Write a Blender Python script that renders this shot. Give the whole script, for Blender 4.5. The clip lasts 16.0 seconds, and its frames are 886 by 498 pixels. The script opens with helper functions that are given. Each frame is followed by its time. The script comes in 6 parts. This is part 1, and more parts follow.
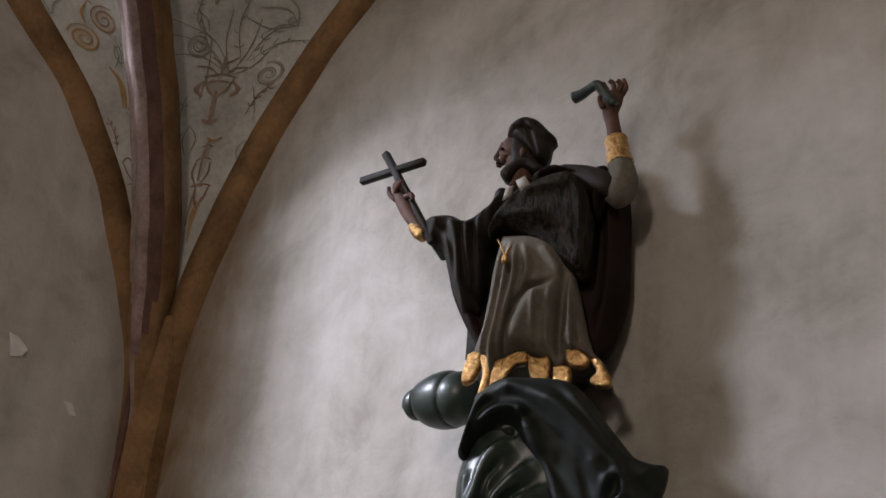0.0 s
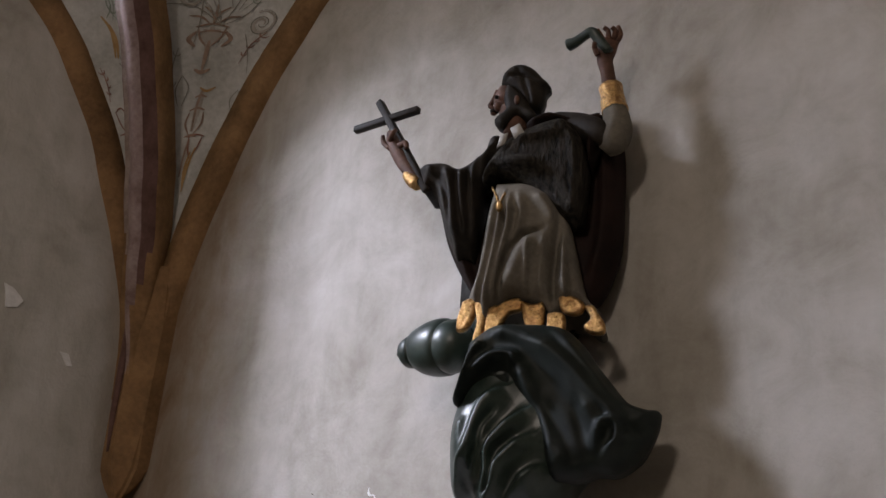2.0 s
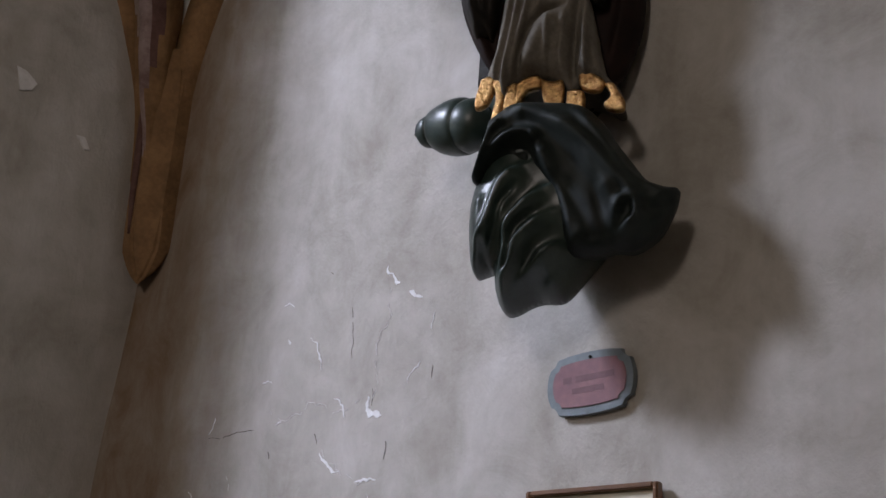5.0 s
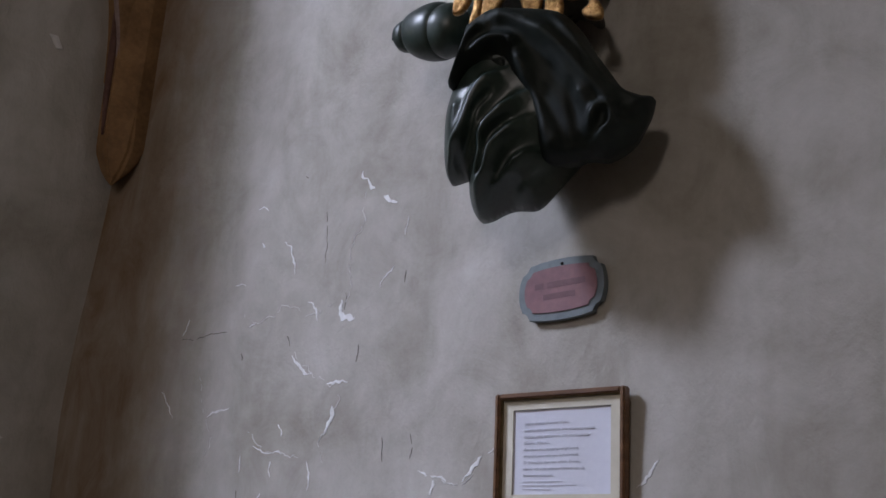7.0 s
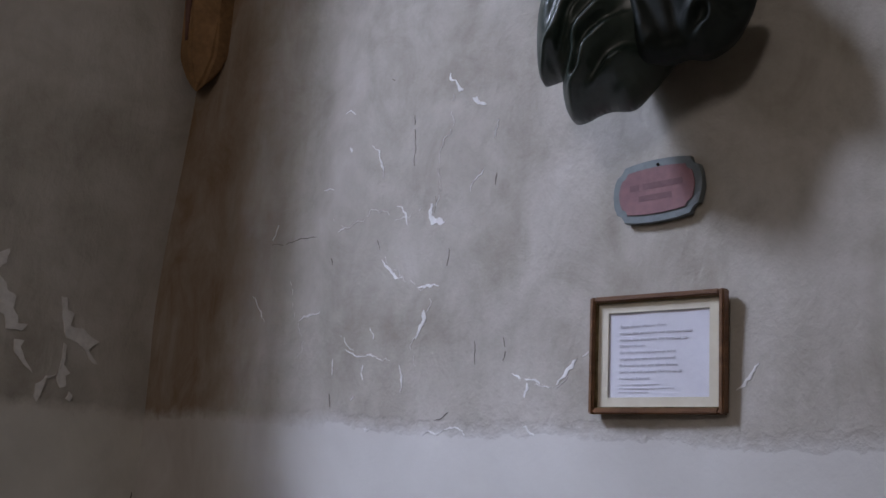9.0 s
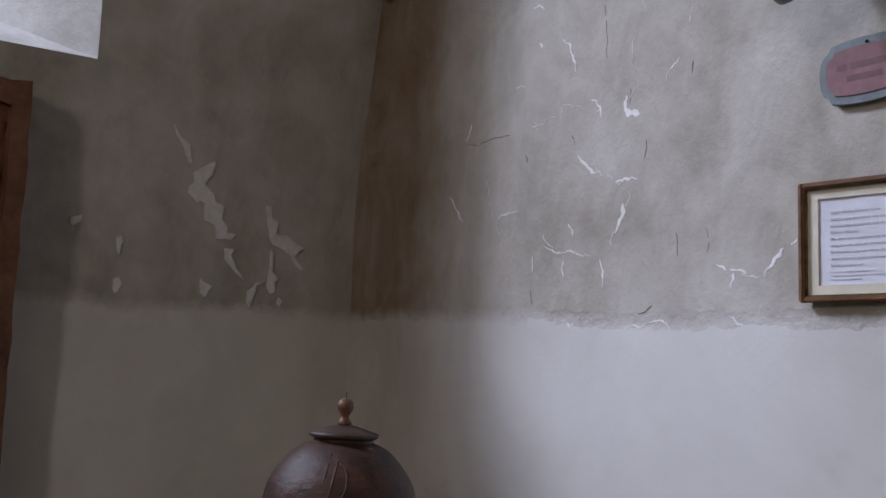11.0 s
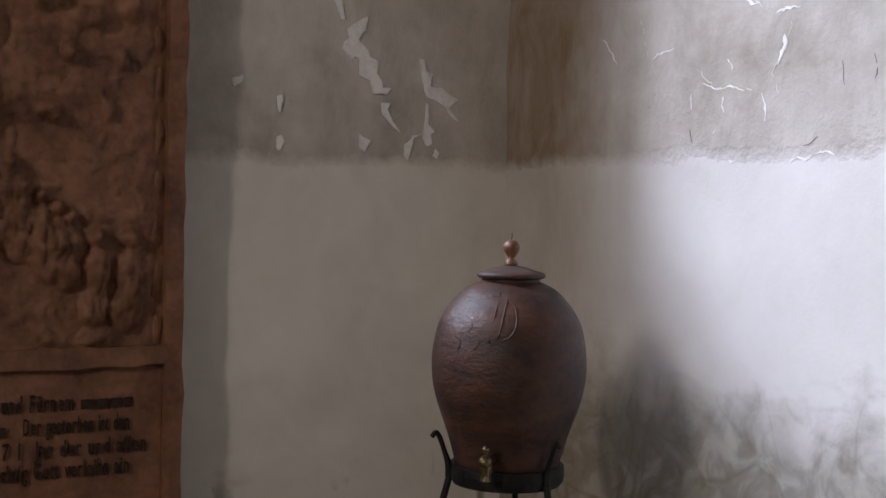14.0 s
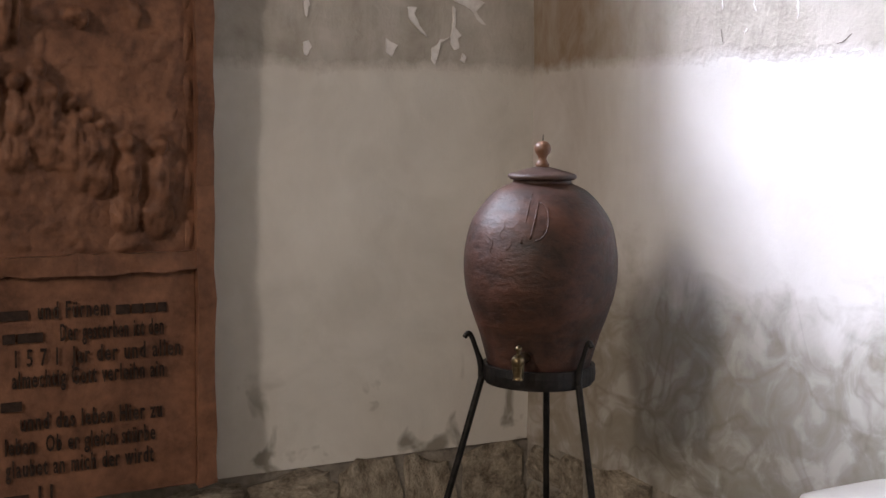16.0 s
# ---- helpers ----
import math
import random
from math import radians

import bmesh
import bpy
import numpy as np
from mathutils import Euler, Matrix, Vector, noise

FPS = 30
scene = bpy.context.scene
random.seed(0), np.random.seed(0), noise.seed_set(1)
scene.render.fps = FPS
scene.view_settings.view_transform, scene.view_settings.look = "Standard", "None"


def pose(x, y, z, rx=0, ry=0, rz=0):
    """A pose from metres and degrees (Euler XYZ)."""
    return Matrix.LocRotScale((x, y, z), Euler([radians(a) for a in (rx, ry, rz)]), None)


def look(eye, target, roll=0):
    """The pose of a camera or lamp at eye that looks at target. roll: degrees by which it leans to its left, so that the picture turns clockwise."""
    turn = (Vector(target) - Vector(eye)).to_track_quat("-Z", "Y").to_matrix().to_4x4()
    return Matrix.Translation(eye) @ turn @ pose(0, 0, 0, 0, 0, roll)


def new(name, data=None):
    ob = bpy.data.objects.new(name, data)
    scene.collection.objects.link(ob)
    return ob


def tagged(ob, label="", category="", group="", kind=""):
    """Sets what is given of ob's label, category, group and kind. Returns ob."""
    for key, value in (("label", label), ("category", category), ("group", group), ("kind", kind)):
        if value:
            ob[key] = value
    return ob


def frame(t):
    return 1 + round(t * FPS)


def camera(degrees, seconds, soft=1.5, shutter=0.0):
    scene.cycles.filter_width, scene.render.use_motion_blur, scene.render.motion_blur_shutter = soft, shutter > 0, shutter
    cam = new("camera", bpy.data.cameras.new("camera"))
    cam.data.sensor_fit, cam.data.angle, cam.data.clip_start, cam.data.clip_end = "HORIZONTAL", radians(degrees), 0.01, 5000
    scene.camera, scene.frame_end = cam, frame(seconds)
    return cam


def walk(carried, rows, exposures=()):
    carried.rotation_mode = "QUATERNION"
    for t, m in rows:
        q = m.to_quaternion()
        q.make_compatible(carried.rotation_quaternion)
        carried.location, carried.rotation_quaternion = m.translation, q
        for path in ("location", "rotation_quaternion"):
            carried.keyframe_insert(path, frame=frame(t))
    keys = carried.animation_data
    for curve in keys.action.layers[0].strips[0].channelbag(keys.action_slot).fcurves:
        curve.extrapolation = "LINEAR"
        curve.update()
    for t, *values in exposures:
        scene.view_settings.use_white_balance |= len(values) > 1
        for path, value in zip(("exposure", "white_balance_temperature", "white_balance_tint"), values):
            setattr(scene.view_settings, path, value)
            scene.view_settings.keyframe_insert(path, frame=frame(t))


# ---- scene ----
from mathutils.geometry import tessellate_polygon

# the camera: seconds, eye (m), heading and pitch and roll (degrees)
cam = camera(38.58, 16.0, soft=1.5)
PATH = [
    (0, 3.337, -2.065, 1.650, 134.393, 30.066, 4.998),
    (0.5, 3.336, -2.065, 1.648, 134.417, 29.720, 5.051),
    (1, 3.335, -2.063, 1.645, 134.323, 29.227, 4.850),
    (1.5, 3.335, -2.061, 1.642, 134.225, 28.722, 4.794),
    (2, 3.335, -2.060, 1.637, 133.926, 28.025, 4.614),
    (2.5, 3.333, -2.058, 1.632, 133.944, 27.051, 4.438),
    (3, 3.332, -2.057, 1.626, 133.813, 26.020, 3.931),
    (3.5, 3.329, -2.057, 1.620, 134.028, 24.946, 3.843),
    (4, 3.321, -2.059, 1.619, 134.752, 22.809, 3.347),
    (4.5, 3.316, -2.060, 1.618, 134.631, 20.454, 2.929),
    (4.7, 3.316, -2.060, 1.618, 134.220, 19.597, 3.547),
    (6.8, 3.323, -2.064, 1.601, 132.381, 14.820, 4.880),
    (7, 3.323, -2.064, 1.600, 132.160, 14.627, 4.877),
    (7.5, 3.315, -2.066, 1.599, 132.367, 13.464, 4.922),
    (8, 3.303, -2.068, 1.599, 133.012, 12.116, 5.289),
    (8.2, 3.296, -2.069, 1.600, 133.212, 11.665, 5.182),
    (10.3, 3.263, -2.085, 1.616, 140.312, 6.944, 4.290),
    (10.5, 3.261, -2.087, 1.613, 141.128, 6.475, 4.043),
    (11, 3.254, -2.097, 1.608, 143.174, 4.593, 3.343),
    (11.5, 3.251, -2.108, 1.602, 144.828, 3.049, 3.137),
    (12, 3.251, -2.118, 1.593, 146.918, 1.593, 2.835),
    (12.5, 3.250, -2.122, 1.585, 147.584, 0.649, 2.540),
    (13, 3.250, -2.125, 1.579, 148.208, -0.253, 2.049),
    (13.5, 3.254, -2.138, 1.567, 148.694, -0.952, 1.496),
    (14, 3.254, -2.146, 1.556, 149.359, -1.752, 1.198),
    (14.5, 3.252, -2.154, 1.545, 149.800, -2.661, 1.240),
    (15, 3.252, -2.159, 1.538, 150.033, -3.833, 1.039),
    (15.5, 3.250, -2.164, 1.533, 150.162, -4.843, 0.787),
    (16, 3.250, -2.171, 1.532, 150.215, -5.693, 0.675),
]


def aim(x, y, z, heading, pitch, roll):
    h, p = radians(heading), radians(pitch)
    way = Vector((math.cos(h) * math.cos(p), math.sin(h) * math.cos(p), math.sin(p)))
    eye = Vector((x, y, z))
    return look(eye, eye + way, roll)


walk(cam, [(r[0], aim(*r[1:])) for r in PATH],
     exposures=[(0, -0.04, 6750, 18), (3.5, -0.24, 6550, 18), (4.7, -0.32, 6400, 18), (7.5, -0.74, 6150, 18), (8.2, -0.74, 6100, 18), (11, -0.52, 6250, 18), (13, 0.06, 6350, 18), (14.5, 0.52, 6450, 18), (16, 0.94, 6650, 18)])

# ---- daylight: an overcast sky, and the windows' light ----
world = bpy.data.worlds.new("sky")
scene.world = world
world.use_nodes = True
wn = world.node_tree.nodes
sky = wn.new("ShaderNodeTexSky")
sky.sky_type, sky.sun_disc = "NISHITA", False
sky.sun_elevation, sky.sun_rotation = radians(35), radians(250)
wn["Background"].inputs["Strength"].default_value = 0.1
world.node_tree.links.new(sky.outputs[0], wn["Background"].inputs["Color"])


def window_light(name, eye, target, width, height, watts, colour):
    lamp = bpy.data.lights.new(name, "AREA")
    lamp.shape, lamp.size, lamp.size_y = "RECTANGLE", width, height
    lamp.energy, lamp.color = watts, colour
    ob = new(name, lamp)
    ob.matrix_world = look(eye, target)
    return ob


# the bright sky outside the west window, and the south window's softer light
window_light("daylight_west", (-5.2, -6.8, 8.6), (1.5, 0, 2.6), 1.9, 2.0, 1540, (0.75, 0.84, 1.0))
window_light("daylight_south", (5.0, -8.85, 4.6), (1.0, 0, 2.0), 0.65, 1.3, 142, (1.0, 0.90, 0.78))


# ---- materials ----
def nodes_of(name):
    m = bpy.data.materials.new(name)
    m.use_nodes = True
    return m, m.node_tree.nodes, m.node_tree.links, m.node_tree.nodes["Principled BSDF"]


def ramp(nt, links, fac, stops):
    r = nt.new("ShaderNodeValToRGB")
    e = r.color_ramp.elements
    while len(e) < len(stops):
        e.new(0.5)
    for k, (at, c) in zip(e, stops):
        k.position, k.color = at, (*c, 1) if len(c) == 3 else c
    links.new(fac, r.inputs[0])
    return r.outputs[0]


def noise_tex(nt, links, vec, scale, detail=4, rough=0.55, distort=0.0):
    n = nt.new("ShaderNodeTexNoise")
    n.inputs["Scale"].default_value, n.inputs["Detail"].default_value = scale, detail
    n.inputs["Roughness"].default_value, n.inputs["Distortion"].default_value = rough, distort
    if vec:
        links.new(vec, n.inputs["Vector"])
    return n.outputs[0]


def mixed(nt, links, fac, a, b, blend="MIX"):
    m = nt.new("ShaderNodeMix")
    m.data_type, m.blend_type = "RGBA", blend
    for sock, v in ((m.inputs[0], fac), (m.inputs[6], a), (m.inputs[7], b)):
        if hasattr(v, "is_linked"):
            links.new(v, sock)
        elif isinstance(v, tuple):
            sock.default_value = (*v, 1)
        else:
            sock.default_value = v
    return m.outputs[2]


def calc(nt, links, op, a, b=0.0, clamp=False):
    m = nt.new("ShaderNodeMath")
    m.operation, m.use_clamp = op, clamp
    for sock, v in zip(m.inputs, (a, b)):
        if hasattr(v, "is_linked"):
            links.new(v, sock)
        else:
            sock.default_value = v
    return m.outputs[0]


def bump(nt, links, height, strength, distance, bsdf, after=None):
    b = nt.new("ShaderNodeBump")
    b.inputs["Strength"].default_value, b.inputs["Distance"].default_value = strength, distance
    links.new(height, b.inputs["Height"])
    if after:
        links.new(after, b.inputs["Normal"])
    links.new(b.outputs[0], bsdf.inputs["Normal"])
    return b.outputs[0]


def place_of(nt, links, stretch=(1, 1, 1)):
    c = nt.new("ShaderNodeTexCoord")
    m = nt.new("ShaderNodeMapping")
    m.inputs["Scale"].default_value = stretch
    links.new(c.outputs["Object"], m.inputs["Vector"])
    return m.outputs[0]


def simple(name, dark, light, rough=0.6, scale=12.0, metal=0.0, relief=0.3, depth=0.003, stretch=(1, 1, 1), coat=0.0, spec=0.5, fine=60.0):
    """A surface that varies between two colours at two scales, with fine relief."""
    m, nt, links, bsdf = nodes_of(name)
    p = place_of(nt, links, stretch)
    big = noise_tex(nt, links, p, scale, 5)
    small = noise_tex(nt, links, p, fine, 5, 0.65)
    f = calc(nt, links, "ADD", calc(nt, links, "MULTIPLY", big, 0.65), calc(nt, links, "MULTIPLY", small, 0.35))
    links.new(ramp(nt, links, f, [(0.36, dark), (0.64, light)]), bsdf.inputs["Base Color"])
    r = calc(nt, links, "ADD", calc(nt, links, "MULTIPLY", small, 0.3), rough - 0.15)
    links.new(r, bsdf.inputs["Roughness"])
    bsdf.inputs["Metallic"].default_value = metal
    bsdf.inputs["Specular IOR Level"].default_value = spec
    bsdf.inputs["Coat Weight"].default_value = coat
    bsdf.inputs["Coat Roughness"].default_value = 0.25
    bump(nt, links, f, relief, depth, bsdf)
    return m


def plaster(name, upper, lower, seam, stain=0.0, corner_brown=0.0, damp=0.0):
    """Old distempered plaster above the seam, a smoother repair below it; damp blotches near the foot."""
    m, nt, links, bsdf = nodes_of(name)
    p = place_of(nt, links)
    geo = nt.new("ShaderNodeSeparateXYZ")
    links.new(p, geo.inputs[0])
    z, x = geo.outputs[2], geo.outputs[0]
    wob = noise_tex(nt, links, p, 5.0, 5, 0.6)
    wob2 = noise_tex(nt, links, p, 38.0, 3, 0.6)
    zz = calc(nt, links, "ADD", z, calc(nt, links, "ADD", calc(nt, links, "MULTIPLY", calc(nt, links, "SUBTRACT", wob, 0.5), 0.075), calc(nt, links, "MULTIPLY", calc(nt, links, "SUBTRACT", wob2, 0.5), 0.035)))
    top = calc(nt, links, "MULTIPLY", calc(nt, links, "SUBTRACT", zz, seam - 0.010), 26.0, True)
    clouds = noise_tex(nt, links, p, 1.7, 6, 0.62, 0.4)
    tall = place_of(nt, links, (5, 5, 0.8))
    runs = noise_tex(nt, links, tall, 2.2, 4, 0.6)
    grain = noise_tex(nt, links, p, 85.0, 4, 0.7)
    up = ramp(nt, links, calc(nt, links, "ADD", calc(nt, links, "ADD", calc(nt, links, "MULTIPLY", clouds, 0.55), calc(nt, links, "MULTIPLY", noise_tex(nt, links, p, 5.5, 6, 0.68, 0.6), 0.32)), calc(nt, links, "MULTIPLY", runs, 0.13)), [(0.35, upper[0]), (0.5, upper[1]), (0.65, upper[2])])
    low = ramp(nt, links, clouds, [(0.3, lower[0]), (0.7, lower[1])])
    col = mixed(nt, links, top, low, up)
    if stain:
        veins = nt.new("ShaderNodeTexNoise")
        veins.inputs["Scale"].default_value, veins.inputs["Detail"].default_value, veins.inputs["Distortion"].default_value = 4.2, 2.5, 1.1
        links.new(p, veins.inputs["Vector"])
        line = calc(nt, links, "SUBTRACT", 1.0, calc(nt, links, "MULTIPLY", calc(nt, links, "ABSOLUTE", calc(nt, links, "SUBTRACT", veins.outputs[0], 0.5)), 22.0), True)
        patch = ramp(nt, links, noise_tex(nt, links, p, 8.5, 4, 0.58, 1.1), [(0.38, (0, 0, 0)), (0.52, (0.7, 0.7, 0.7)), (0.66, (1, 1, 1))])
        edge = calc(nt, links, "ADD", z, calc(nt, links, "MULTIPLY", calc(nt, links, "SUBTRACT", noise_tex(nt, links, p, 4.6, 5, 0.62, 0.8), 0.5), 0.60))
        reach = calc(nt, links, "MULTIPLY", calc(nt, links, "SUBTRACT", 1.20, edge), 4.5, True)
        amount = calc(nt, links, "MULTIPLY", reach, calc(nt, links, "ADD", 0.50, calc(nt, links, "MULTIPLY", patch, 0.45)), True)
        col = mixed(nt, links, calc(nt, links, "MULTIPLY", amount, stain), col, (0.215, 0.20, 0.16))
        col = mixed(nt, links, calc(nt, links, "MULTIPLY", calc(nt, links, "MULTIPLY", line, reach), 0.40 * stain), col, (0.15, 0.135, 0.10))
    # browner towards the corner, mottled, and stronger above the seam
    if corner_brown:
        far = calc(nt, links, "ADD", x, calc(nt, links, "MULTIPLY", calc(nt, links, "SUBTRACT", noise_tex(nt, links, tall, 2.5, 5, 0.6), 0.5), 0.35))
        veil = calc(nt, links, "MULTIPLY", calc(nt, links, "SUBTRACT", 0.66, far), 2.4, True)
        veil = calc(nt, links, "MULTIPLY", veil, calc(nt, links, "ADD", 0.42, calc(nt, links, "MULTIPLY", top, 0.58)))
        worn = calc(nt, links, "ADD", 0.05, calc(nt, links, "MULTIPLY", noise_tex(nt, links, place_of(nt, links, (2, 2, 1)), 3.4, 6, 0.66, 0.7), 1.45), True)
        col = mixed(nt, links, calc(nt, links, "MULTIPLY", calc(nt, links, "MULTIPLY", veil, worn), corner_brown), col, (0.185, 0.106, 0.048))
    if damp:
        near = calc(nt, links, "MULTIPLY", calc(nt, links, "SUBTRACT", 0.86, z), 6.0, True)
        round_spots = ramp(nt, links, noise_tex(nt, links, p, 7.5, 3, 0.5, 0.5), [(0.56, (0, 0, 0)), (0.66, (1, 1, 1))])
        col = mixed(nt, links, calc(nt, links, "MULTIPLY", calc(nt, links, "MULTIPLY", near, round_spots), damp), col, (0.17, 0.155, 0.12))
        high = ramp(nt, links, noise_tex(nt, links, p, 4.0, 4, 0.6, 0.8), [(0.45, (0, 0, 0)), (0.75, (1, 1, 1))])
        col = mixed(nt, links, calc(nt, links, "MULTIPLY", high, 0.22), col, (0.33, 0.31, 0.26))
    spots = ramp(nt, links, noise_tex(nt, links, p, 2.6, 5, 0.6), [(0.60, (0, 0, 0)), (0.78, (1, 1, 1))])
    col = mixed(nt, links, calc(nt, links, "MULTIPLY", spots, 0.30), col, (0.26, 0.23, 0.19))
    links.new(col, bsdf.inputs["Base Color"])
    bsdf.inputs["Roughness"].default_value = 0.88
    bsdf.inputs["Specular IOR Level"].default_value = 0.25
    trowel = noise_tex(nt, links, place_of(nt, links, (1, 1, 0.6)), 9.0, 6, 0.6, 0.3)
    h = calc(nt, links, "ADD", calc(nt, links, "MULTIPLY", trowel, 1.0), calc(nt, links, "MULTIPLY", grain, 0.12))
    lumps = noise_tex(nt, links, p, 24.0, 5, 0.62, 0.4)
    edges = calc(nt, links, "SUBTRACT", 1.0, calc(nt, links, "MULTIPLY", calc(nt, links, "ABSOLUTE", calc(nt, links, "SUBTRACT", noise_tex(nt, links, p, 6.5, 4, 0.55, 0.9), 0.5)), 26.0), True)
    h = calc(nt, links, "ADD", h, calc(nt, links, "ADD", calc(nt, links, "MULTIPLY", lumps, 0.16), calc(nt, links, "MULTIPLY", calc(nt, links, "MULTIPLY", edges, lumps), 0.05)))
    h = calc(nt, links, "ADD", h, calc(nt, links, "MULTIPLY", top, 0.05))
    h = calc(nt, links, "MULTIPLY", h, calc(nt, links, "ADD", 0.30, calc(nt, links, "MULTIPLY", top, 0.70)))
    bump(nt, links, h, 0.65, 0.014, bsdf)
    return m


OLD = ((0.27, 0.245, 0.20), (0.44, 0.415, 0.37), (0.58, 0.555, 0.52))
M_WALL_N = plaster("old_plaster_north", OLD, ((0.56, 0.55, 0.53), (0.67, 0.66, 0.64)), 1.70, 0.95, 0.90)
M_WALL_W = plaster("old_plaster_west", OLD, ((0.58, 0.56, 0.51), (0.71, 0.69, 0.63)), 1.685, 0.0, damp=0.8)
M_WALL = simple("limewash", (0.46, 0.43, 0.39), (0.58, 0.55, 0.51), 0.9, 2.0, relief=0.3, depth=0.01, spec=0.25)
M_REVEAL = simple("white_limewash", (0.44, 0.43, 0.41), (0.60, 0.59, 0.57), 0.9, 6.0, relief=0.7, depth=0.02, spec=0.25, fine=30)
M_CHIP = simple("bare_gypsum", (0.72, 0.72, 0.71), (0.88, 0.88, 0.88), 0.9, 30.0, spec=0.2)
# gypsum darkened for the west wall's shade, reused for the north hairlines
M_CHIP_SHADED = simple("bare_gypsum_shaded", (0.62, 0.61, 0.59), (0.76, 0.75, 0.73), 0.9, 30.0, spec=0.2)
M_CRACK = simple("crack_shadow", (0.10, 0.09, 0.08), (0.18, 0.16, 0.14), 0.95, 30.0, spec=0.1)
M_OCHRE = simple("ochre_paint", (0.15, 0.085, 0.038), (0.32, 0.185, 0.085), 0.85, 7.0, relief=0.5, depth=0.008, spec=0.25)
# paler copy of the rib's mauve, the window's light put into its colour
M_RIB_LIT = simple("lit_side_rib_paint", (0.20, 0.145, 0.12), (0.40, 0.32, 0.275), 0.85, 9.0, relief=0.6, depth=0.008, spec=0.2)
M_RIB = simple("mauve_rib_paint", (0.17, 0.105, 0.090), (0.37, 0.285, 0.265), 0.8, 8.0, relief=0.6, depth=0.008, spec=0.3)
M_MAROON = simple("maroon_paint", (0.085, 0.045, 0.036), (0.17, 0.095, 0.08), 0.85, 12.0, relief=0.4, spec=0.2)
M_WEB = simple("painted_vault_plaster", (0.36, 0.36, 0.33), (0.60, 0.60, 0.57), 0.9, 5.5, relief=0.4, depth=0.008, spec=0.2)
M_FRESCO_RED = simple("fresco_red", (0.20, 0.10, 0.075), (0.34, 0.19, 0.14), 0.9, 25.0, spec=0.2)
M_FRESCO_TAN = simple("fresco_tan", (0.22, 0.15, 0.11), (0.36, 0.26, 0.20), 0.9, 25.0, spec=0.2)
M_FRESCO_GREY = simple("fresco_grey", (0.19, 0.18, 0.15), (0.33, 0.32, 0.28), 0.9, 25.0, spec=0.2)
M_FRESCO_OCHRE = simple("fresco_ochre", (0.32, 0.19, 0.08), (0.45, 0.30, 0.14), 0.9, 25.0, spec=0.2)
M_WASH = simple("pale_ochre_wash", (0.42, 0.33, 0.24), (0.55, 0.46, 0.36), 0.9, 12.0, spec=0.2)
M_WASH_GREY = simple("grey_brown_wash", (0.30, 0.275, 0.235), (0.44, 0.41, 0.37), 0.9, 12.0, spec=0.2)
M_FRESCO_GREEN = simple("fresco_green", (0.20, 0.23, 0.18), (0.30, 0.33, 0.27), 0.9, 25.0, spec=0.2)
M_STONE = simple("rubble_stone", (0.15, 0.122, 0.088), (0.58, 0.51, 0.40), 0.92, 5.0, relief=1.0, depth=0.045, spec=0.25, fine=26)
M_MORTAR = simple("mortar", (0.17, 0.15, 0.125), (0.34, 0.31, 0.26), 0.95, 20.0, relief=0.9, depth=0.015, spec=0.2)
M_FLOOR = simple("floor_stone", (0.16, 0.14, 0.12), (0.28, 0.25, 0.21), 0.7, 4.0)
M_TOMB = simple("red_marble", (0.10, 0.044, 0.024), (0.262, 0.125, 0.070), 0.62, 9.0, relief=0.7, depth=0.012, spec=0.4, fine=45)
M_LETTER = simple("black_letter_paint", (0.022, 0.014, 0.011), (0.050, 0.032, 0.024), 0.8, 60.0, spec=0.2)
M_CLAY = simple("brown_stoneware", (0.012, 0.007, 0.005), (0.085, 0.034, 0.020), 0.54, 9.0, stretch=(1, 1, 1.7), relief=0.9, depth=0.008, fine=42, spec=0.45)
M_LID = simple("dark_stoneware", (0.035, 0.018, 0.014), (0.085, 0.048, 0.036), 0.55, 14.0, relief=0.5)
M_KNOB = simple("turned_wood", (0.10, 0.045, 0.024), (0.20, 0.10, 0.055), 0.42, 20.0, relief=0.2)
M_IRON = simple("black_iron", (0.010, 0.010, 0.009), (0.028, 0.026, 0.024), 0.5, 30.0, metal=0.7, relief=0.4, depth=0.002)
M_BRASS = simple("tarnished_brass", (0.11, 0.085, 0.045), (0.30, 0.235, 0.135), 0.34, 40.0, metal=1.0, relief=0.2, depth=0.001)
M_WOOD = simple("walnut_frame", (0.11, 0.050, 0.022), (0.22, 0.11, 0.05), 0.40, 10.0, stretch=(1, 1, 6), relief=0.3, coat=0.25)
M_MAT = simple("cream_card", (0.66, 0.62, 0.50), (0.72, 0.68, 0.57), 0.85, 20.0, relief=0.1)
M_PAPER = simple("white_paper", (0.70, 0.71, 0.80), (0.77, 0.78, 0.86), 0.8, 6.0, relief=0.5, depth=0.004)
M_INK = simple("grey_ink", (0.50, 0.50, 0.57), (0.58, 0.58, 0.65), 0.8, 60.0)
M_PLAQUE = simple("grey_blue_board", (0.11, 0.135, 0.145), (0.18, 0.21, 0.22), 0.6, 20.0)
M_PLAQUE_RED = simple("faded_red_paint", (0.17, 0.075, 0.085), (0.26, 0.125, 0.13), 0.65, 14.0)
M_PLAQUE_INK = simple("faded_dark_letters", (0.125, 0.056, 0.064), (0.185, 0.088, 0.094), 0.7, 40.0)
M_CLOTH = simple("white_linen", (0.78, 0.78, 0.77), (0.85, 0.85, 0.84), 0.8, 20.0, fine=220, relief=0.2)
M_GLASS = simple("window_glass", (0.90, 0.93, 0.92), (0.96, 0.98, 0.97), 0.2, 6.0, relief=0.1)
M_GLASS.node_tree.nodes["Principled BSDF"].inputs["Transmission Weight"].default_value = 1.0
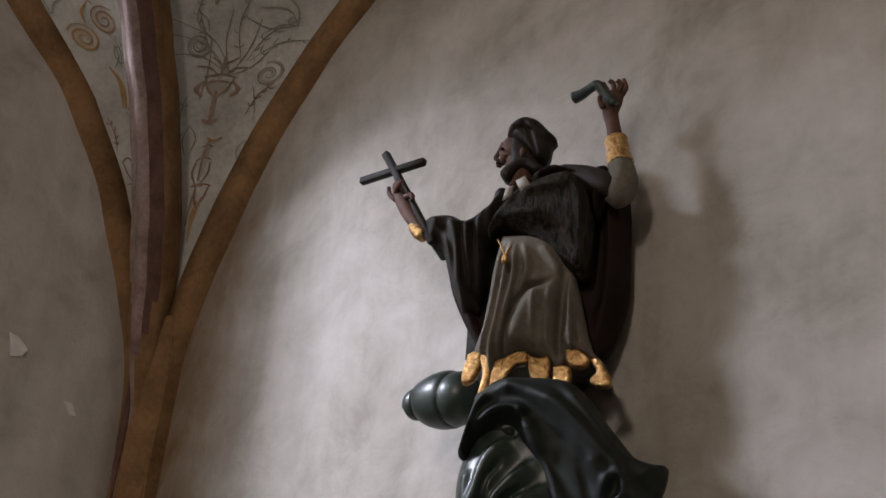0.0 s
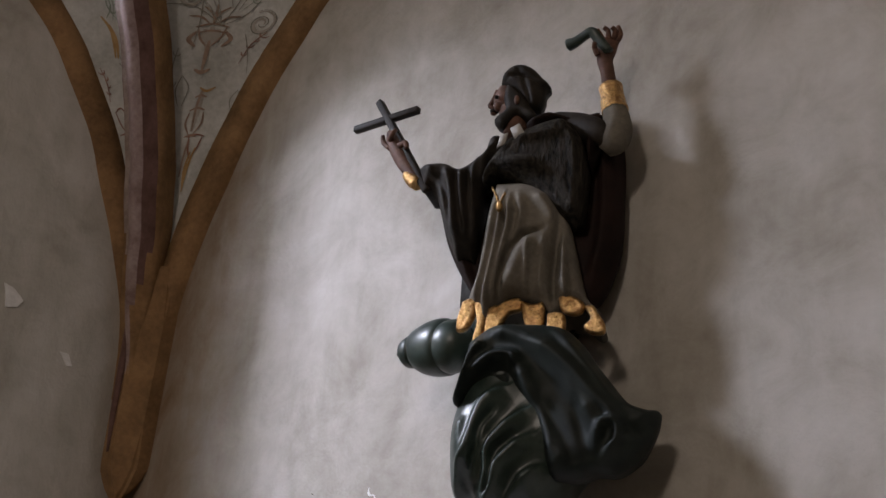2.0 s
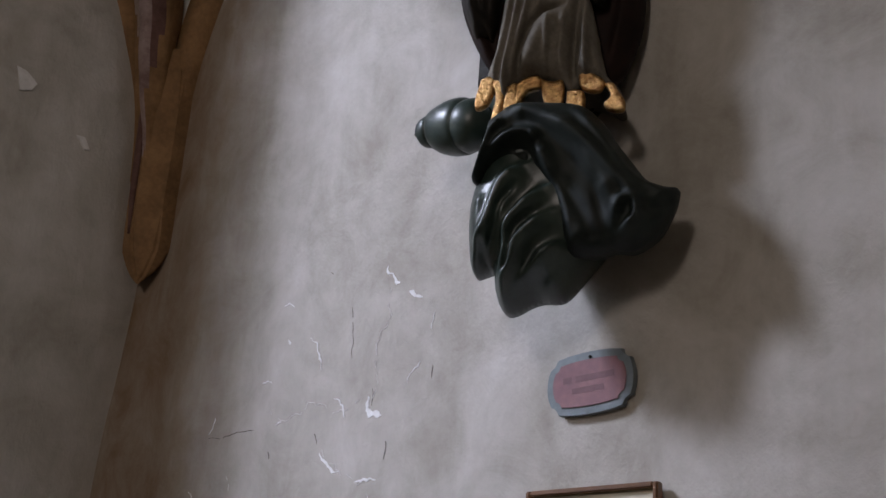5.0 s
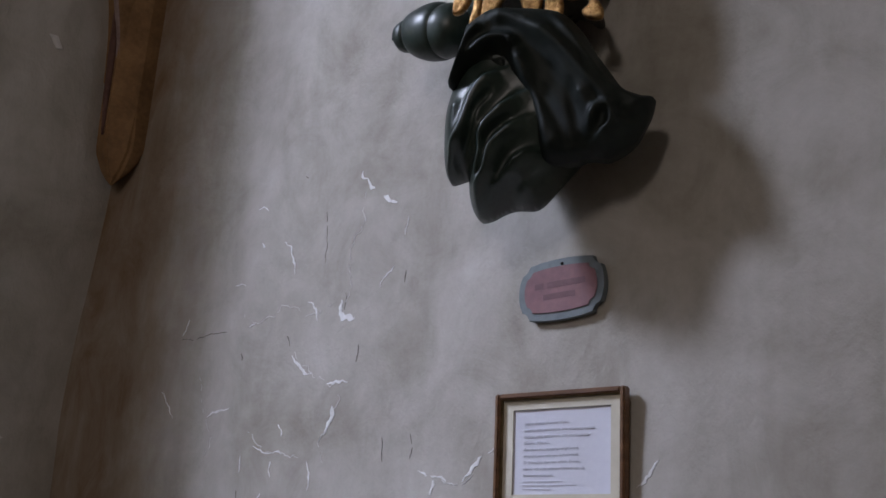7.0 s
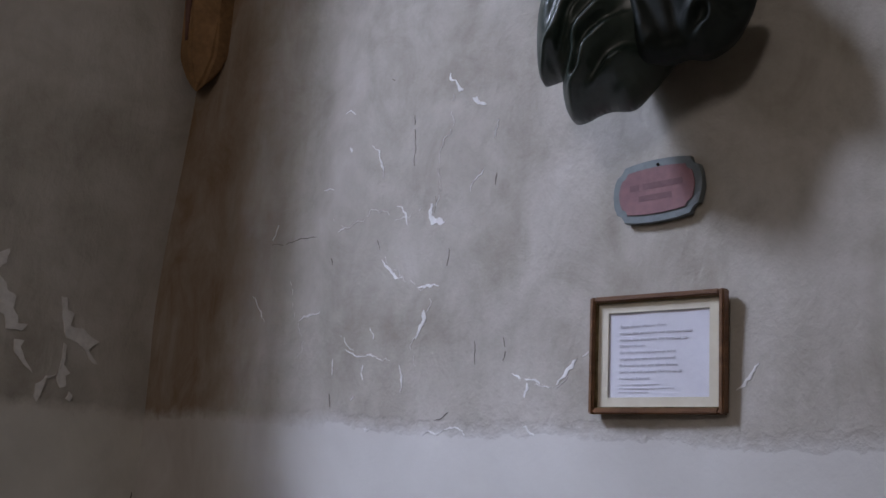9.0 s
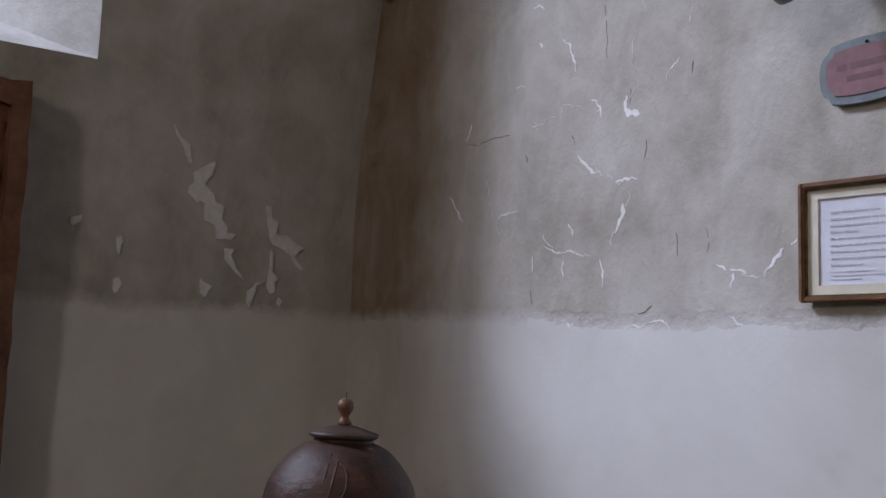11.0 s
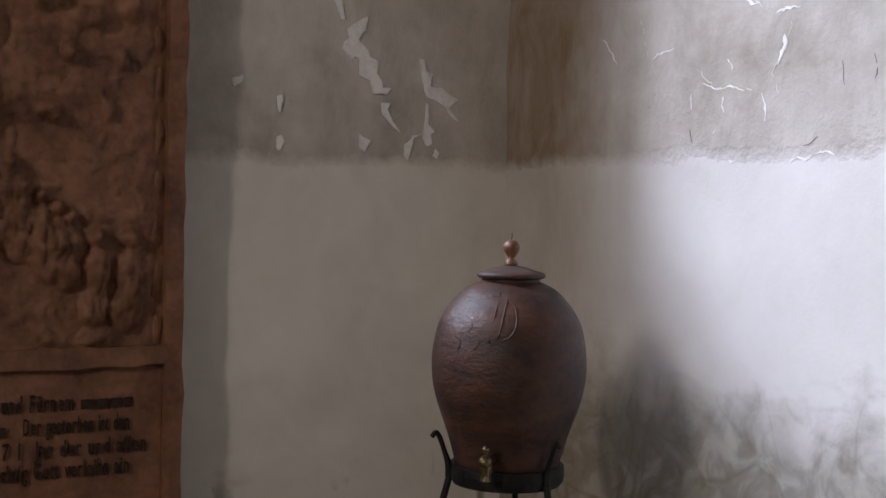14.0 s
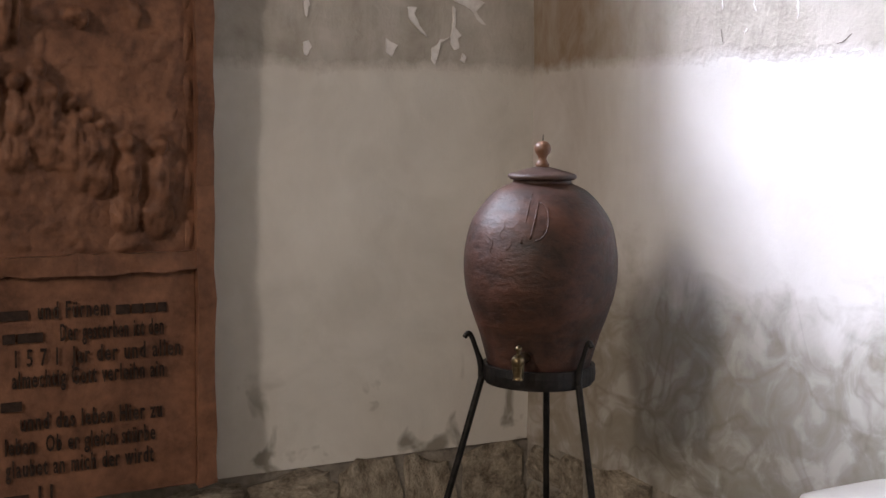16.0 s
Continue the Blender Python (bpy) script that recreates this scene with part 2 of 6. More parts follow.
M_CLOUD = simple("dark_green_gloss_paint", (0.012, 0.023, 0.018), (0.031, 0.049, 0.040), 0.40, 10.0, relief=0.35, depth=0.003, coat=0.12, fine=40)
M_MANTLE = simple("dark_mantle_paint", (0.006, 0.010, 0.009), (0.019, 0.026, 0.022), 0.60, 12.0, relief=0.4, depth=0.003, spec=0.28, fine=50)
M_BLACK = simple("black_brown_paint", (0.010, 0.009, 0.007), (0.034, 0.027, 0.021), 0.66, 18.0, relief=0.7, depth=0.005, spec=0.24)
M_FUR = simple("carved_fur_paint", (0.006, 0.005, 0.004), (0.050, 0.043, 0.033), 0.75, 70.0, relief=1.0, depth=0.016, stretch=(1, 1, 0.30), fine=140, spec=0.14)
M_ROBE = simple("grey_white_robe_paint", (0.090, 0.080, 0.062), (0.205, 0.185, 0.150), 0.78, 7.0, relief=0.5, spec=0.25, fine=90)
M_LINING = simple("dark_maroon_lining", (0.010, 0.006, 0.005), (0.027, 0.014, 0.011), 0.7, 9.0, spec=0.15)
M_GOLD = simple("gilt", (0.34, 0.17, 0.06), (0.80, 0.52, 0.22), 0.32, 90.0, metal=1.0, relief=1.0, depth=0.007, fine=170)
M_SKIN = simple("flesh_paint", (0.050, 0.025, 0.016), (0.150, 0.075, 0.050), 0.66, 22.0, spec=0.3)
M_WHITE = simple("off_white_paint", (0.34, 0.32, 0.29), (0.50, 0.48, 0.44), 0.6, 14.0)


# ---- helpers for building ----
def finish(name, bm, mats, parent=None, smooth=False):
    me = bpy.data.meshes.new(name)
    bmesh.ops.recalc_face_normals(bm, faces=bm.faces)
    if smooth:
        for f in bm.faces:
            f.smooth = True
    bm.to_mesh(me)
    bm.free()
    for m in mats if isinstance(mats, (list, tuple)) else [mats]:
        me.materials.append(m)
    ob = new(name, me)
    if parent:
        ob.parent = parent
    return ob


def part(name, bm, material, parent, label="", smooth=False):
    ob = finish(name, bm, material, parent, smooth)
    return tagged(ob, label) if label else ob


def thing(name, x, y, z, label, category, group=""):
    ob = new(name)
    ob.empty_display_size = 0.05
    ob.location = (x, y, z)
    return tagged(ob, label, category, group)


def box(bm, lo, hi, bevel=0.0, m=None, mat=0, segs=1):
    size = [b - a for a, b in zip(lo, hi)]
    mid = [(a + b) / 2 for a, b in zip(lo, hi)]
    got = bmesh.ops.create_cube(bm, size=1, matrix=(m or Matrix()) @ Matrix.Translation(mid) @ Matrix.Diagonal((*size, 1)))
    vs = got["verts"]
    fs = {f for v in vs for f in v.link_faces}
    for f in fs:
        f.material_index = mat
    if bevel:
        es = {e for v in vs for e in v.link_edges}
        bmesh.ops.bevel(bm, geom=list(es), offset=bevel, segments=segs, affect="EDGES", material=-1)
    return vs


def loft(bm, rings, mat=0, close=True, caps=True):
    """Skins rings of equal length."""
    rows = [[bm.verts.new(p) for p in r] for r in rings]
    n = len(rows[0])
    for a, b in zip(rows, rows[1:]):
        for i in range(n if close else n - 1):
            j = (i + 1) % n
            f = bm.faces.new((a[i], a[j], b[j], b[i]))
            f.material_index = mat
    if caps and close:
        for r in (rows[0], rows[-1]):
            f = bm.faces.new(r)
            f.material_index = mat
    return rows


def smooth_path(pts, per=5):
    """A Catmull-Rom line through points of any size of tuple."""
    pts = [np.array(p, float) for p in pts]
    ext = [2 * pts[0] - pts[1], *pts, 2 * pts[-1] - pts[-2]]
    out = []
    for i in range(1, len(ext) - 2):
        a, b, c, d = ext[i - 1:i + 3]
        for k in range(per):
            t = k / per
            out.append(0.5 * (2 * b + (c - a) * t + (2 * a - 5 * b + 4 * c - d) * t * t + (3 * b - a - 3 * c + d) * t ** 3))
    return out + [pts[-1]]


def tube(bm, pts, mat=0, n=16, per=5, side=(0, 1, 0), folds=0, depth=0.0, twist=0.0, shape=None):
    """A limb along points (x, y, z, half-width, half-depth); folds ripple its outline."""
    line = smooth_path(pts, per)
    rings = []
    for i, p in enumerate(line):
        a, b = line[max(i - 1, 0)][:3], line[min(i + 1, len(line) - 1)][:3]
        t = Vector(b - a).normalized()
        d = Vector(side)
        d = (d - t * d.dot(t)).normalized()
        w = t.cross(d)
        ring = []
        for k in range(n):
            g = 2 * math.pi * k / n
            f = 1 + depth * math.sin(folds * g + twist * i) * min(1, i / len(line) * 2.0) if folds else 1
            if shape:
                f *= shape(i / (len(line) - 1), g)
            ring.append(Vector(p[:3]) + w * (math.cos(g) * max(p[3], 1e-4) * f) + d * (math.sin(g) * max(p[4], 1e-4) * f))
        rings.append(ring)
    return loft(bm, rings, mat)


def ball(bm, c, r, mat=0, m=None, u=20, v=12):
    got = bmesh.ops.create_uvsphere(bm, u_segments=u, v_segments=v, radius=1, matrix=Matrix.Translation(c) @ (m or Matrix()) @ Matrix.Diagonal((*r, 1)))
    for f in {f for w in got["verts"] for f in w.link_faces}:
        f.material_index = mat


def lathe(bm, profile, n=48, mat=0, centre=(0, 0, 0), wob=0.0):
    rings = []
    for i, (r, z) in enumerate(profile):
        rings.append([(centre[0] + r * (1 + wob * math.sin(2 * g + z * 9) + wob * 0.6 * math.sin(5 * g + z * 23)) * math.cos(g), centre[1] + r * (1 + wob * math.sin(2 * g + z * 9)) * math.sin(g), centre[2] + z) for g in (2 * math.pi * k / n for k in range(n))])
    return loft(bm, rings, mat)


def rough(x, y, z, s=1.0):
    """Unevenness of hand-laid plaster."""
    return s * (0.012 * noise.noise(Vector((x * 1.1, y * 1.1, z * 1.1))) + 0.005 * noise.noise(Vector((x * 4, y * 4, z * 3 + 7))) + 0.0016 * noise.noise(Vector((x * 15, y * 15, z * 11 + 3))))


# ---- the room: a vaulted corner with thick walls ----
FOOT = 0.56        # where the plaster ends above bare masonry
ROOM_X, ROOM_Y, TOP = 6.6, -9.0, 6.2


def step01(a, b, t):
    t = min(1, max(0, (t - a) / (b - a)))
    return t * t * (3 - 2 * t)


def west_x(y, z):
    """The west wall leans in towards the top near the corner."""
    return rough(0.3, y, z) + 0.065 * step01(1.95, 2.75, z) * step01(-0.9, -0.1, y)


def north_y(x, z):
    return -rough(x, 5.3, z)


def grid_sheet(bm, us, zs, place, skip=None):
    rows = [[bm.verts.new(place(u, z)) for u in us] for z in zs]
    for j in range(len(zs) - 1):
        for i in range(len(us) - 1):
            if skip and skip((us[i] + us[i + 1]) / 2, (zs[j] + zs[j + 1]) / 2):
                continue
            bm.faces.new((rows[j][i], rows[j][i + 1], rows[j + 1][i + 1], rows[j + 1][i]))


def steps(a, b, d, keep=()):
    out = list(np.linspace(a, b, max(2, int(round(abs(b - a) / d)) + 1)))
    for k in keep:
        i = min(range(len(out)), key=lambda j: abs(out[j] - k))
        out[i] = k
    return out


WIN_N, WIN_S, SILL, HEAD = -0.855, -3.20, 2.333, 5.24
bm = bmesh.new()
grid_sheet(bm, steps(-0.03, 3.6, 0.026), steps(FOOT - 0.01, TOP, 0.028), lambda x, z: (x, north_y(x, z), z + 0.012 * noise.noise(Vector((x * 6, 0, 2))) * (z < FOOT)))
grid_sheet(bm, [3.6, ROOM_X + 0.3], [0, 2, TOP], lambda x, z: (x, north_y(3.6, z), z))
box(bm, (-0.8, 0.03, 0), (ROOM_X + 0.5, 0.75, TOP))
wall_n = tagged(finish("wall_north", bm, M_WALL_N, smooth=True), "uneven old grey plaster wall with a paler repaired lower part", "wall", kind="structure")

bm = bmesh.new()
in_window = lambda y, z: WIN_S < y < WIN_N and SILL < z < HEAD
grid_sheet(bm, steps(-4.0, 0.03, 0.0265, (WIN_N, WIN_S)), steps(FOOT - 0.01, TOP, 0.028, (SILL, HEAD)), lambda y, z: (west_x(y, z), y, z), in_window)
grid_sheet(bm, [ROOM_Y - 0.3, -4.0], [0, 2, TOP], lambda y, z: (west_x(-4.0, z), y, z))
for lo, hi in (((-0.8, -0.84, 0), (-0.03, 0.03, TOP)), ((-0.8, ROOM_Y - 0.5, 0), (-0.03, -3.215, TOP)), ((-0.8, -3.215, 0), (-0.03, -0.84, 2.30)), ((-0.8, -3.215, HEAD + 0.02), (-0.03, -0.84, TOP))):
    box(bm, lo, hi)
wall_w = tagged(finish("wall_west", bm, M_WALL_W, smooth=True), "thick old plaster wall with a deep splayed window", "wall", kind="structure")

# splayed reveal of the west window, its glass and bars
GN, GS, GX, GZ0, GZ1 = -1.30, -3.00, -0.70, 2.62, 5.22
bm = bmesh.new()


def between(a, b, c, d, nu, nv, amp=0.008):
    a, b, c, d = map(Vector, (a, b, c, d))
    rows = []
    for j in range(nv + 1):
        row = []
        for i in range(nu + 1):
            u, v = i / nu, j / nv
            p = a.lerp(b, u).lerp(d.lerp(c, u), v)
            k = amp * min(1, 5 * u, 5 * (1 - u), 5 * v, 5 * (1 - v))
            p += Vector((0, 1, 0.4)) * k * noise.noise(p * 9)
            row.append(bm.verts.new(p))
        rows.append(row)
    for j in range(nv):
        for i in range(nu):
            bm.faces.new((rows[j][i], rows[j][i + 1], rows[j + 1][i + 1], rows[j + 1][i]))


X0 = 0.004
between((X0, WIN_N, SILL), (GX, GN, GZ0), (GX, GN, GZ1), (X0, WIN_N, HEAD), 24, 90)
between((X0, WIN_S, SILL), (GX, GS, GZ0), (GX, GS, GZ1), (X0, WIN_S, HEAD), 12, 40)
between((X0, WIN_S, SILL), (X0, WIN_N, SILL), (GX, GN, GZ0), (GX, GS, GZ0), 20, 14)
between((X0, WIN_S, HEAD), (X0, WIN_N, HEAD), (GX, GN, GZ1), (GX, GS, GZ1), 12, 10)
reveal = tagged(finish("window_reveal", bm, M_REVEAL, smooth=True), "white limewashed splayed window reveal with a sloping sill", "window", kind="structure")


def window_unit(name, cx, cy, z0, z1, wide, along_x, label):
    w = thing(name, cx, cy, z0, label, "window")
    w["kind"] = "structure"
    h = z1 - z0
    put = (lambda u, d, z: (u, d, z)) if along_x else (lambda u, d, z: (d, u, z))

    def bar(pname, u0, u1, za, zb, th, mat):
        b = bmesh.new()
        p, q = put(u0, -th, za), put(u1, th, zb)
        box(b, [min(s, t) for s, t in zip(p, q)], [max(s, t) for s, t in zip(p, q)], 0.004 if th > 0.01 else 0.0)
        return part(pname, b, mat, w)

    bar("frame", -wide / 2, -wide / 2 + 0.04, 0, h, 0.03, M_IRON)
    bar("frame", wide / 2 - 0.04, wide / 2, 0, h, 0.03, M_IRON)
    bar("frame", -wide / 2 + 0.04, wide / 2 - 0.04, 0, 0.04, 0.028, M_IRON)
    bar("frame", -wide / 2 + 0.04, wide / 2 - 0.04, h - 0.04, h, 0.028, M_IRON)
    n = 4
    for k in range(n):
        za, zb = 0.04 + (h - 0.08) * k / n, 0.04 + (h - 0.08) * (k + 1) / n
        bar("pane", -wide / 2 + 0.04, wide / 2 - 0.04, za + 0.008, zb - 0.008, 0.004, M_GLASS).visible_shadow = False
        if k:
            bar("glazing_bar", -wide / 2 + 0.04, wide / 2 - 0.04, za - 0.008, za + 0.008, 0.014, M_IRON)
    return w


window_unit("window_1", GX - 0.04, (GN + GS) / 2, GZ0, GZ1, GN - GS, False, "tall clear church window in an iron frame")

# south and east walls close the room behind the camera
bm = bmesh.new()
SX0, SX1, SZ0, SZ1 = 4.0, 6.0, 3.0, 5.6
for lo, hi in (((-0.8, ROOM_Y - 0.5, 0), (SX0, ROOM_Y, TOP)), ((SX1, ROOM_Y - 0.5, 0), (ROOM_X + 0.5, ROOM_Y, TOP)), ((SX0, ROOM_Y - 0.5, 0), (SX1, ROOM_Y, SZ0)), ((SX0, ROOM_Y - 0.5, SZ1), (SX1, ROOM_Y, TOP))):
    box(bm, lo, hi)
tagged(finish("wall_south", bm, M_WALL), "plain limewashed wall with a wide window", "wall", kind="structure")
window_unit("window_2", (SX0 + SX1) / 2, ROOM_Y - 0.2, SZ0, SZ1, SX1 - SX0, True, "wide leaded church window")
bm = bmesh.new()
box(bm, (ROOM_X, ROOM_Y, 0), (ROOM_X + 0.5, 0.03, TOP))
tagged(finish("wall_east", bm, M_WALL), "plain limewashed wall", "wall", kind="structure")
bm = bmesh.new()
box(bm, (-0.8, ROOM_Y - 0.5, -0.2), (ROOM_X + 0.5, 0.75, 0))
floor = tagged(finish("floor", bm, M_FLOOR), "worn stone floor", "floor", kind="structure")
bm = bmesh.new()
box(bm, (-0.8, ROOM_Y - 0.5, TOP), (ROOM_X + 0.5, 0.75, TOP + 0.2))
tagged(finish("ceiling", bm, M_WALL), "plain plaster ceiling above the vault", "ceiling", kind="structure")

# ---- the vault's springing: wall arches, painted webs, a rib and its corbel ----
AZ, AR = 2.95, 1.80


def arch_n(a, r):
    return Vector((1.99 - r * math.cos(a), 0, AZ + r * math.sin(a)))


def arch_w(a, r):
    return Vector((0, -1.88 - 0.045 * step01(0.1, 0.45, a) - 0.040 * step01(0.66, 0.84, a) + r * math.cos(a), AZ + r * math.sin(a)))


RIB_E = Vector((0.545, -0.838, 0)).normalized()


def rib_at(a, out=0.0, side=0.0):
    """A point of the rib: a is the angle up its arc, out towards the room, side across it."""
    r = 1.7 - out
    side += 0.034 * step01(0.0, 0.25, a)
    p = Vector((0.158, -0.078, AZ)) + RIB_E * (1.7 - r * math.cos(a)) + Vector((0, 0, r * math.sin(a)))
    return p + Vector((-RIB_E.y, RIB_E.x, 0)) * -side


N_ARC = 46
A_TOP = 1.32
bm = bmesh.new()
for arch, nrm in ((arch_n, Vector((0, -1, 0))), (arch_w, Vector((1, 0, 0)))):
    rows = []
    for i in range(N_ARC + 1):
        a = 0.02 + (A_TOP - 0.02) * i / N_ARC
        j = 0.006 * noise.noise(Vector((a * 9, nrm.x * 5, 1)))
        lean = Vector((0.055, 0, 0)) * step01(0.9, 0.0, a) if nrm.x else Vector()
        wide = 0.085 if nrm.y else 0.085
        rows.append([arch(a, AR + j) + nrm * 0.0 + lean - nrm * 0.03, arch(a, AR + j) + nrm * 0.03 + lean, arch(a, AR + 0.03 + j) + nrm * 0.052 + lean, arch(a, AR + wide + j) + nrm * 0.06 + lean, arch(a, AR + wide + 0.03) - nrm * 0.03 + lean])
    loft(bm, rows, 0, close=False, caps=False)
tagged(finish("wall_arch", bm, M_OCHRE, smooth=True), "ochre painted arch bands along the vault's edge", "arch", kind="structure")

bm = bmesh.new()
N_W = 14


def web_n(i, u):
    a = 0.02 + (A_TOP - 0.02) * i / N_ARC
    p = arch_n(a, AR + 0.075) + Vector((0, -0.045, 0))
    q = rib_at(a * 0.98, -0.085, 0.03)
    return p.lerp(q, u) + Vector((-0.03, 0.03, 0.05)) * math.sin(math.pi * u) * a


def web_w(i, u):
    a = 0.02 + (A_TOP - 0.02) * i / N_ARC
    p = arch_w(a, AR + 0.07) + Vector((0.045 + 0.055 * step01(0.9, 0, a), 0, 0))
    q = rib_at(a * 0.98, -0.085, -0.03)
    return p.lerp(q, u) + Vector((-0.03, 0.03, 0.05)) * math.sin(math.pi * u) * a


for web in (web_n, web_w):
    loft(bm, [[web(i, k / N_W) for k in range(N_W + 1)] for i in range(N_ARC + 1)], 0, close=False, caps=False)
web_ob = tagged(finish("vault_web", bm, M_WEB, smooth=True), "pale plaster vault web with painted scrolls and urns", "vault", kind="structure")

bm = bmesh.new()
PROFILE = [(-0.068, -0.12), (-0.067, -0.022), (-0.056, 0.0), (-0.040, 0.012), (-0.020, 0.034), (0, 0.042), (0.018, 0.036), (0.032, 0.014), (0.045, -0.012), (0.056, -0.019), (0.066, -0.024), (0.068, -0.12)]
rows = []
for i in range(64):
    a = 0.02 + (A_TOP - 0.02) * i / 63
    k = 0.60 + 0.40 * step01(0.0, 0.45, a)
    j = 0.004 * noise.noise(Vector((a * 14, 3, 1)))
    rows.append([bm.verts.new(rib_at(a, v * k + j, u * k + j)) for u, v in PROFILE])
for i in range(63):
    for k in range(11):
        f = bm.faces.new((rows[i][k], rows[i][k + 1], rows[i + 1][k + 1], rows[i + 1][k]))
        if i < 5 + 2.4 * abs(k - 5):
            f.material_index = 0 if k in (5, 6) else 3
        else:
            # window-side faces paler as if lit; maroon only in the shaded hollow
            f.material_index = (3, 3, 1, 1, 0, 0, 0, 0, 2, 2, 2)[k]
rib = tagged(finish("vault_rib", bm, [M_RIB, M_MAROON, M_RIB_LIT, M_OCHRE], smooth=True), "mauve painted moulded vault rib, lit side coloured paler, maroon hollow", "rib", kind="structure")

bm = bmesh.new()
CORBEL = [(0.02, 0.01), (0.045, -0.045), (0.092, -0.088), (0.165, -0.105), (0.212, -0.045), (0.215, 0.012)]
CC = Vector((0.145, -0.05))
rings = []
for z, k in ((2.655, 0.04), (2.675, 0.32), (2.70, 0.58), (2.73, 0.80), (2.755, 0.95), (2.78, 1.0), (2.9, 1.03), (3.05, 1.07), (3.2, 1.10), (3.34, 1.06), (3.42, 0.9)):
    rings.append([(CC.x + (x - CC.x) * k, CC.y + (y - CC.y) * k, z + 0.003 * noise.noise(Vector((x * 30, y * 30, z)))) for x, y in CORBEL])
loft(bm, rings)
bmesh.ops.bevel(bm, geom=[e for e in bm.edges if abs(e.verts[0].co.z - e.verts[1].co.z) > 0.01], offset=0.009, segments=2, affect="EDGES")
corbel = tagged(finish("corbel", bm, M_OCHRE, smooth=False), "ochre painted pointed corbel under the vault rib", "corbel", kind="structure")
bm = bmesh.new()
tube(bm, [(0.139, -0.101, 2.80, 0.005, 0.004), (0.136, -0.106, 2.95, 0.014, 0.009), (0.134, -0.110, 3.15, 0.017, 0.010), (0.132, -0.112, 3.34, 0.016, 0.010)], n=8)
part("painted_groove", bm, M_MAROON, corbel, smooth=True)


# ---- the clay water jar on its iron stand ----
JX, JY = 0.986, -0.631
VIEW = Vector((0.827, -0.562, 0))
SIDE = Vector((0.562, 0.827, 0))
jar = thing("water_jar", JX, JY, 0.972, "brown glazed stoneware water jar with lid and brass tap", "jar")
JAR_PROFILE = [(0.010, 0.013), (0.098, 0.011), (0.104, 0.018), (0.110, 0.036), (0.116, 0.056), (0.130, 0.105), (0.1475, 0.153), (0.162, 0.202), (0.1675, 0.250), (0.1645, 0.298), (0.1525, 0.347), (0.1305, 0.383), (0.1030, 0.413), (0.080, 0.427), (0.064, 0.434), (0.062, 0.442), (0.050, 0.443)]
prof = smooth_path(JAR_PROFILE, 4)
bm = bmesh.new()
lathe(bm, [tuple(p) for p in prof], 64, wob=0.004)
body = part("body", bm, M_CLAY, jar, smooth=True)


def jar_r(z):
    return float(np.interp(z, [p[1] for p in prof], [p[0] for p in prof]))


def on_jar(across, z, out=0.0):
    """A point of the jar's skin, across metres to the viewer's right of its middle."""
    r = jar_r(z) + out
    a = math.asin(max(-1, min(1, across / r)))
    return VIEW * (r * math.cos(a)) + SIDE * (r * math.sin(a)) + Vector((0, 0, z))


def jar_line(pts, wide, name="raised_mark"):
    bm = bmesh.new()
    tube(bm, [(*on_jar(u, z), wide, wide) for u, z in pts], n=8, per=4)
    part(name, bm, M_CLAY, body, smooth=True)


jar_line([(-0.020, 0.415), (-0.030, 0.37), (-0.040, 0.315)], 0.0019)
jar_line([(-0.006, 0.400), (-0.014, 0.36), (-0.022, 0.325)], 0.0019)
jar_line([(-0.002, 0.398), (0.012, 0.385), (0.014, 0.35), (0.002, 0.328), (-0.012, 0.322)], 0.0019)
jar_line([(-0.09, 0.368), (-0.075, 0.35), (-0.085, 0.33), (-0.06, 0.32), (-0.07, 0.30)], 0.0012)
jar_line([(-0.115, 0.33), (-0.10, 0.315), (-0.105, 0.29), (-0.08, 0.28)], 0.0012)
bm = bmesh.new()
lathe(bm, [(0.010, 0.440), (0.068, 0.441), (0.0735, 0.445), (0.0745, 0.450), (0.070, 0.4535), (0.054, 0.458), (0.034, 0.464), (0.016, 0.468), (0.004, 0.469)], 48)
lid = part("lid", bm, M_LID, jar, "dark stoneware lid", True)
bm = bmesh.new()
lathe(bm, [(0.006, 0.466), (0.014, 0.468), (0.0155, 0.473), (0.011, 0.480), (0.0085, 0.486), (0.011, 0.491), (0.0165, 0.499), (0.0185, 0.507), (0.0165, 0.516), (0.010, 0.522), (0.002, 0.524)], 28)
part("knob", bm, M_KNOB, lid, "turned wooden knob", True)
bm = bmesh.new()
tube(bm, [(0, 0, 0.522, 0.0012, 0.0012), (0.001, 0, 0.538, 0.0008, 0.0008)], n=6)
part("pin", bm, M_IRON, lid)

base = on_jar(-0.030, 0.074)
out = Vector((base.x, base.y, 0)).normalized()
bm = bmesh.new()
tube(bm, [(*(base - out * 0.01), 0.012, 0.012), (*(base + out * 0.03), 0.011, 0.011), (*(base + out * 0.05), 0.014, 0.014), (*(base + out * 0.064), 0.010, 0.010)], n=14, side=(0, 0, 1))
e = base + out * 0.048
tube(bm, [(*(e + Vector((0, 0, 0.004))), 0.012, 0.012), (*(e + Vector((0, 0, -0.014))), 0.013, 0.013), (*(e + Vector((0, 0, -0.032))), 0.010, 0.010), (*(e + Vector((0, 0, -0.040))), 0.011, 0.011)], n=14)
tap = part("tap", bm, M_BRASS, jar, "tarnished brass tap", True)
bm = bmesh.new()
